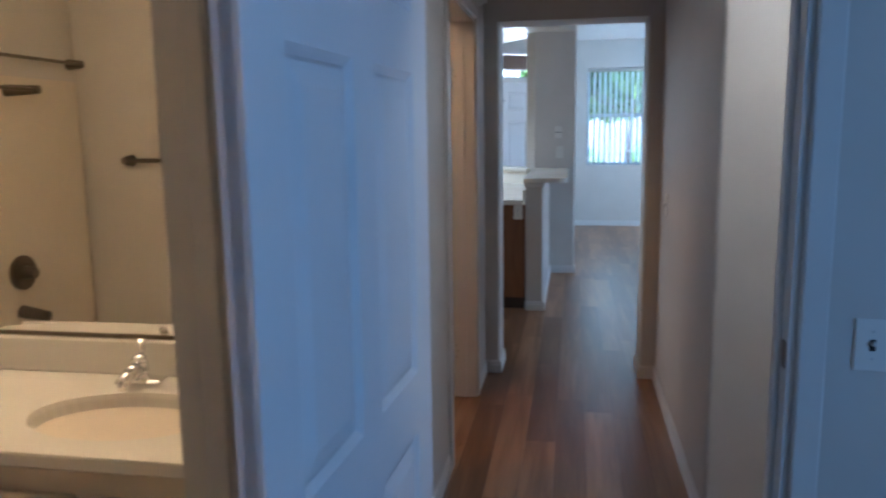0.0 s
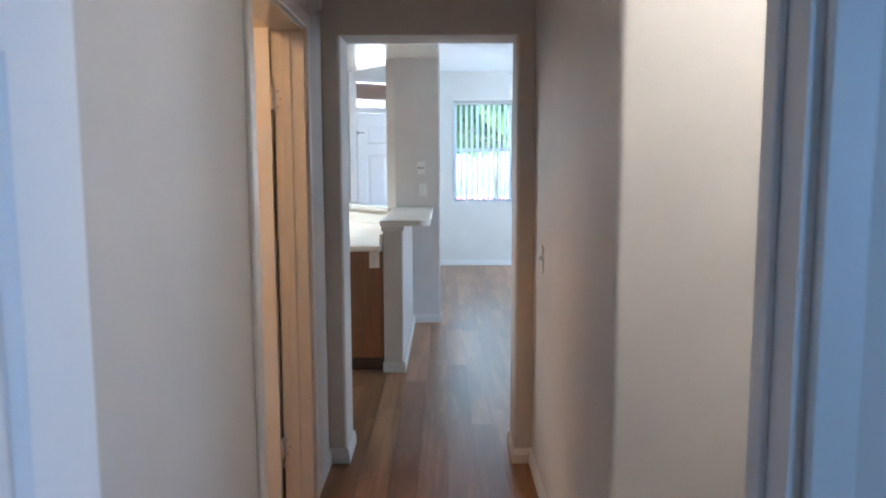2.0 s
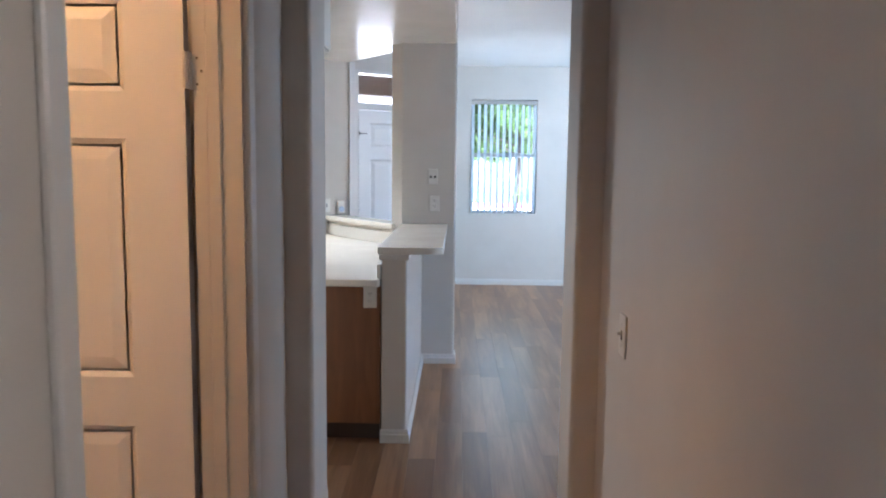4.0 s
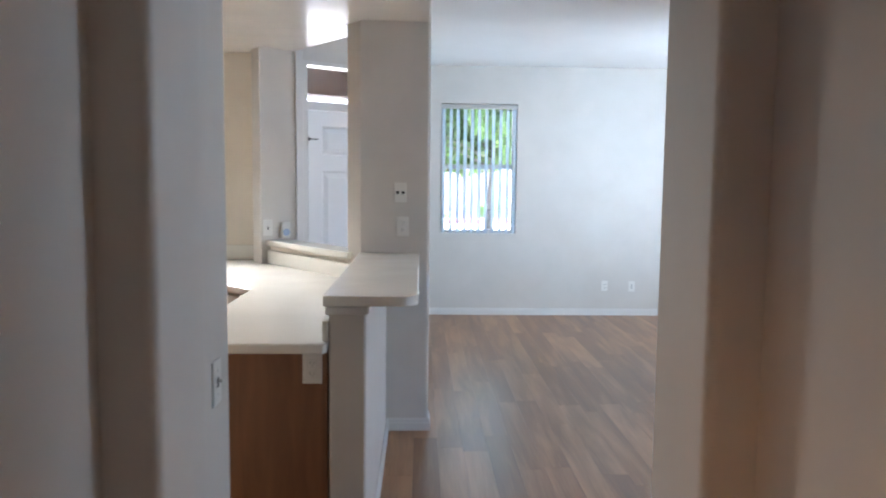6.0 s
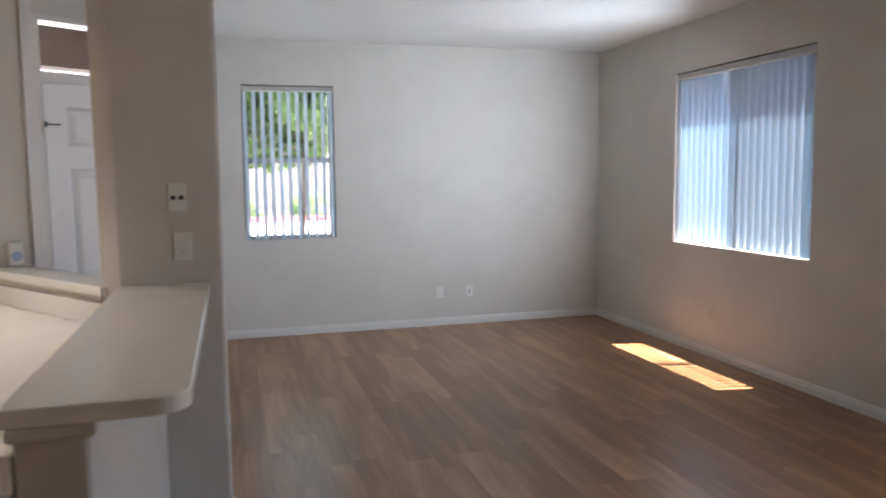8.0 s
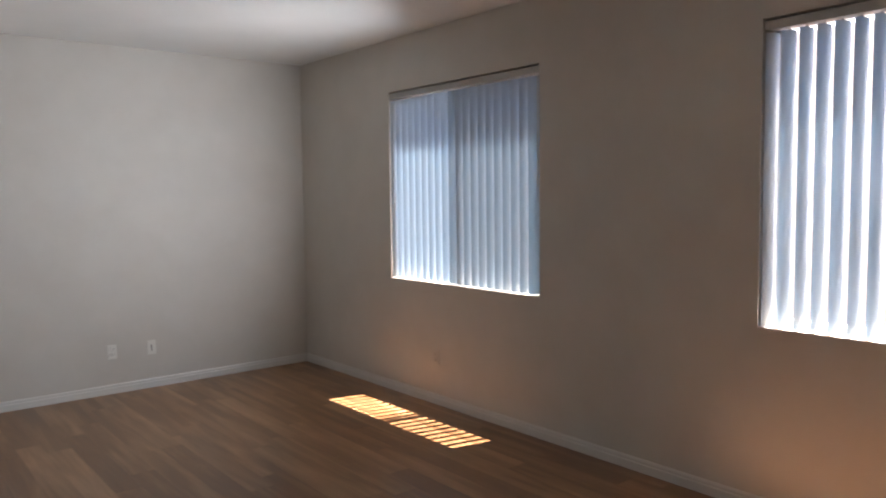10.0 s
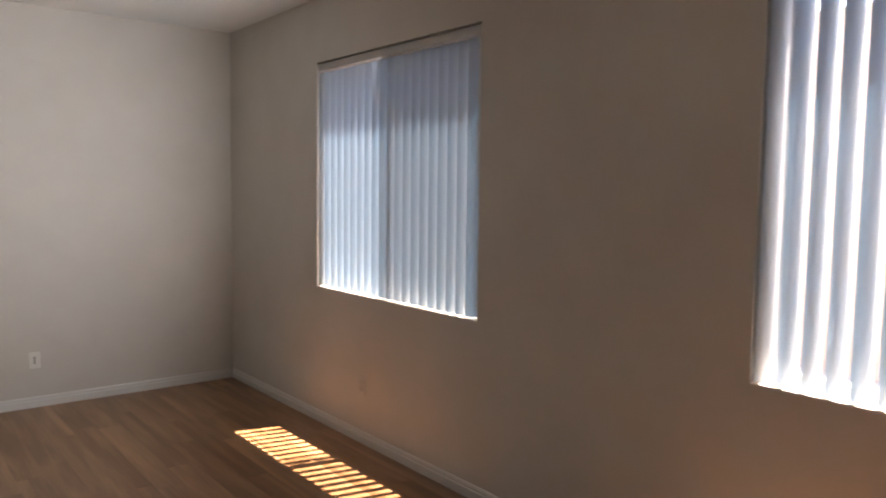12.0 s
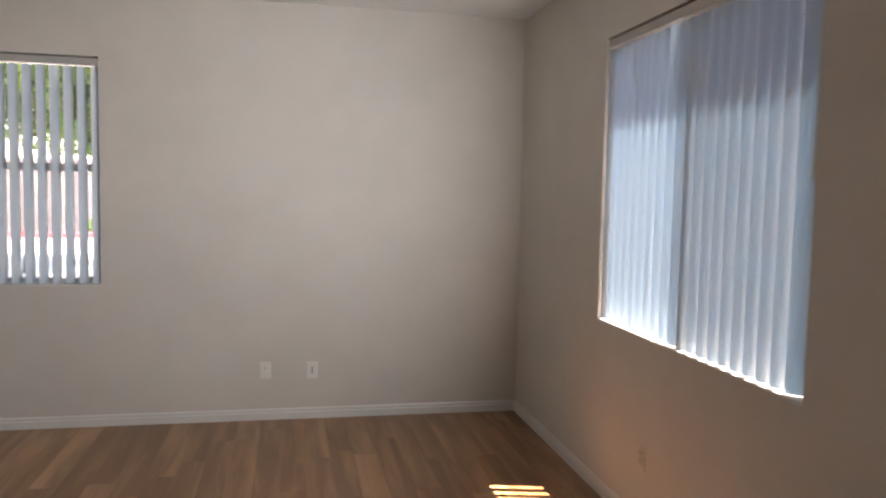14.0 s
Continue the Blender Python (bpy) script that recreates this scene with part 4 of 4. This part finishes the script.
def leaf_cloud(centre, radii, count, size, rnd, gaps=0.35):
    verts, faces = [], []
    for _ in range(count):
        d = Vector((rnd.gauss(0, 1), rnd.gauss(0, 1), rnd.gauss(0, 1))).normalized()
        rr = rnd.uniform(0.35, 1.0) ** 0.6
        p = Vector(centre) + Vector((d.x * radii[0], d.y * radii[1], d.z * radii[2])) * rr
        if noise.noise(p * 1.3) < -gaps + 0.25:
            continue
        m = Euler((rnd.uniform(0, 6.3), rnd.uniform(0, 6.3), rnd.uniform(0, 6.3))).to_matrix()
        s = size * rnd.uniform(0.6, 1.3)
        k = len(verts)
        for u, v in ((-0.5, 0), (0, -0.28), (0.5, 0), (0, 0.28)):
            verts.append(p + m @ Vector((u * s, v * s, 0.06 * s if v else 0)))
        faces.append((k, k + 1, k + 2, k + 3))
    return verts, faces


def tree(x, y, h, r, seed, label):
    rnd = random.Random(seed)
    root = thing("tree", label, "tree", "trees outside", at=pose(x, y, -0.12))
    bm = bmesh.new()
    pts = [(0, 0, 0), (0.05, 0.02, h * 0.22), (0.12, 0.0, h * 0.42), (0.10, 0.1, h * 0.62)]
    for i, (a, b) in enumerate(zip(pts, pts[1:])):
        add_cyl(bm, a, b, 0.062 - i * 0.012, 0.05 - i * 0.012, 12)
    for k in range(9):
        a = rnd.uniform(0, 6.28)
        z = h * rnd.uniform(0.35, 0.6)
        add_cyl(bm, (0.1, 0.03, z), (0.1 + math.cos(a) * r * 0.8, math.sin(a) * r * 0.8, z + h * rnd.uniform(0.1, 0.3)), 0.02, 0.006, 8)
    part("trunk", bm, BARK, root, smooth=True)
    verts, faces = [], []
    for k in range(11):
        a = rnd.uniform(0, 6.28)
        c = (math.cos(a) * r * 0.55, math.sin(a) * r * 0.55, h * rnd.uniform(0.47, 0.85))
        v, f = leaf_cloud(c, (r * 0.6, r * 0.6, h * 0.16), 4600, 0.17, rnd, 0.6)
        k0 = len(verts)
        verts += v
        faces += [tuple(i + k0 for i in q) for q in f]
    me = bpy.data.meshes.new("crown")
    me.from_pydata(verts, [], faces)
    me.materials.append(LEAF)
    crown = new("crown", me)
    crown.parent = root
    return root


tree(1.35, 14.0, 5.2, 2.2, 5, "leafy green tree with a slim grey trunk")
tree(-2.2, 19.5, 7.0, 3.4, 8, "leafy green tree beside the drive")
tree(3.6, 18.5, 7.0, 3.2, 9, "leafy green tree beside the drive")


def shrub(x, y, r, seed):
    rnd = random.Random(seed)
    v, f = leaf_cloud((0, 0, r * 0.7), (r, r * 0.7, r * 0.7), 1500, 0.11, rnd, 0.5)
    me = bpy.data.meshes.new("shrub")
    me.from_pydata(v, [], f)
    me.materials.append(LEAF)
    ob = tagged(new("shrub", me), "low clipped green shrub by the fence", "shrub", "shrubs by the fence")
    ob.matrix_basis = pose(x, y, -0.2)


for i, x in enumerate((-2.0, -0.6, 0.6, 1.9, 3.1, 4.4)):
    shrub(x * 1.7, 31.0, 0.62 + 0.2 * (i % 2), 20 + i)

# the eaves and porch roof that shade the windows
structure("roof", boxes((0.0, 4.3, 9.97, 10.3, 2.98, 3.1), (-3.4, 4.32, -5.3, 7.5, 3.12, 3.25), (-1.2, 4.32, 7.5, 10.4, 3.12, 3.25)), BROWN, "brown roof eaves outside the windows", "roof")
# added wall, unseen behind the blinds; its height limits the sky light
structure("wall_sky_blocker", boxes((8.6, 8.8, -6, 16, -0.2, 3.2)), STUCCO, "added stucco wall, unseen, holding back sky light from the side windows", "wall")
structure("porch_roof", boxes((-3.4, -0.3, 7.56, 9.3, 2.96, 3.06)), BROWN, "dark brown porch roof over the entry", "roof")
structure("wall_opposite", boxes((-10.0, -0.78, 13.0, 13.3, -0.2, 5.0)), PALESTUCCO, "pale stucco house wall across the entry walk", "wall")
q = on_door(0.8, 1.25)
pb = link_mesh("porch_beam", box(-1.6, 0.75, -0.1, 0.1, 2.27, 2.95), BROWN)
pb.matrix_basis = pose(q.x, q.y, 0, 0, 0, ang)
tagged(pb, "dark brown porch beam above the front door", "beam", kind="structure")

# ---------------------------------------------------------------- floor planks
PW, PLEN = 0.140, 1.20
shared = {}


def plank_mesh(length, width):
    key = (round(length, 3), round(width, 3))
    if key not in shared:
        bm = box(0.0002, width - 0.0002, 0.0002, length - 0.0002, -0.010, 0.0)
        top_e = [e for e in bm.edges if all(v.co.z > -0.001 for v in e.verts)]
        bmesh.ops.bevel(bm, geom=top_e, offset=0.0003, segments=1, affect="EDGES")
        me = bpy.data.meshes.new("plank")
        bm.to_mesh(me)
        bm.free()
        me.materials.append(PLANK)
        shared[key] = me
    return shared[key]


rnd = random.Random(11)
rest = []
x = -3.0
row = 0
while x < EAST:
    w = min(PW, EAST - x)
    y = -5.0 - rnd.uniform(0, PLEN)
    while y < NORTH:
        ya, yb = max(y, -5.0), min(y + PLEN, NORTH)
        y += PLEN
        if yb - ya < 0.02:
            continue
        near = (x + w > 0.05 and yb > 2.7) or (x + w > -0.25 and x < 0.80 and yb > -0.3)
        if near:
            p = new("plank", plank_mesh(yb - ya, w))
            p.parent = floor
            p.matrix_basis = pose(x, ya, 0)
        else:
            rest.append((x, ya, w, yb - ya))
    x += PW
verts, faces = [], []
for x, y, w, l in rest:
    k = len(verts)
    verts += [(x + 0.001, y + 0.001, 0), (x + w - 0.001, y + 0.001, 0), (x + w - 0.001, y + l - 0.001, 0), (x + 0.001, y + l - 0.001, 0)]
    verts += [(x + 0.001, y + 0.001, -0.01), (x + w - 0.001, y + 0.001, -0.01), (x + w - 0.001, y + l - 0.001, -0.01), (x + 0.001, y + l - 0.001, -0.01)]
    faces += [(k, k + 1, k + 2, k + 3), (k, k + 4, k + 5, k + 1), (k + 1, k + 5, k + 6, k + 2), (k + 2, k + 6, k + 7, k + 3), (k + 3, k + 7, k + 4, k)]
me = bpy.data.meshes.new("far_planks")
me.from_pydata(verts, [], faces)
me.materials.append(PLANK)
fp = new("far_planks", me)
fp.parent = floor
tagged(fp, kind="stuff")
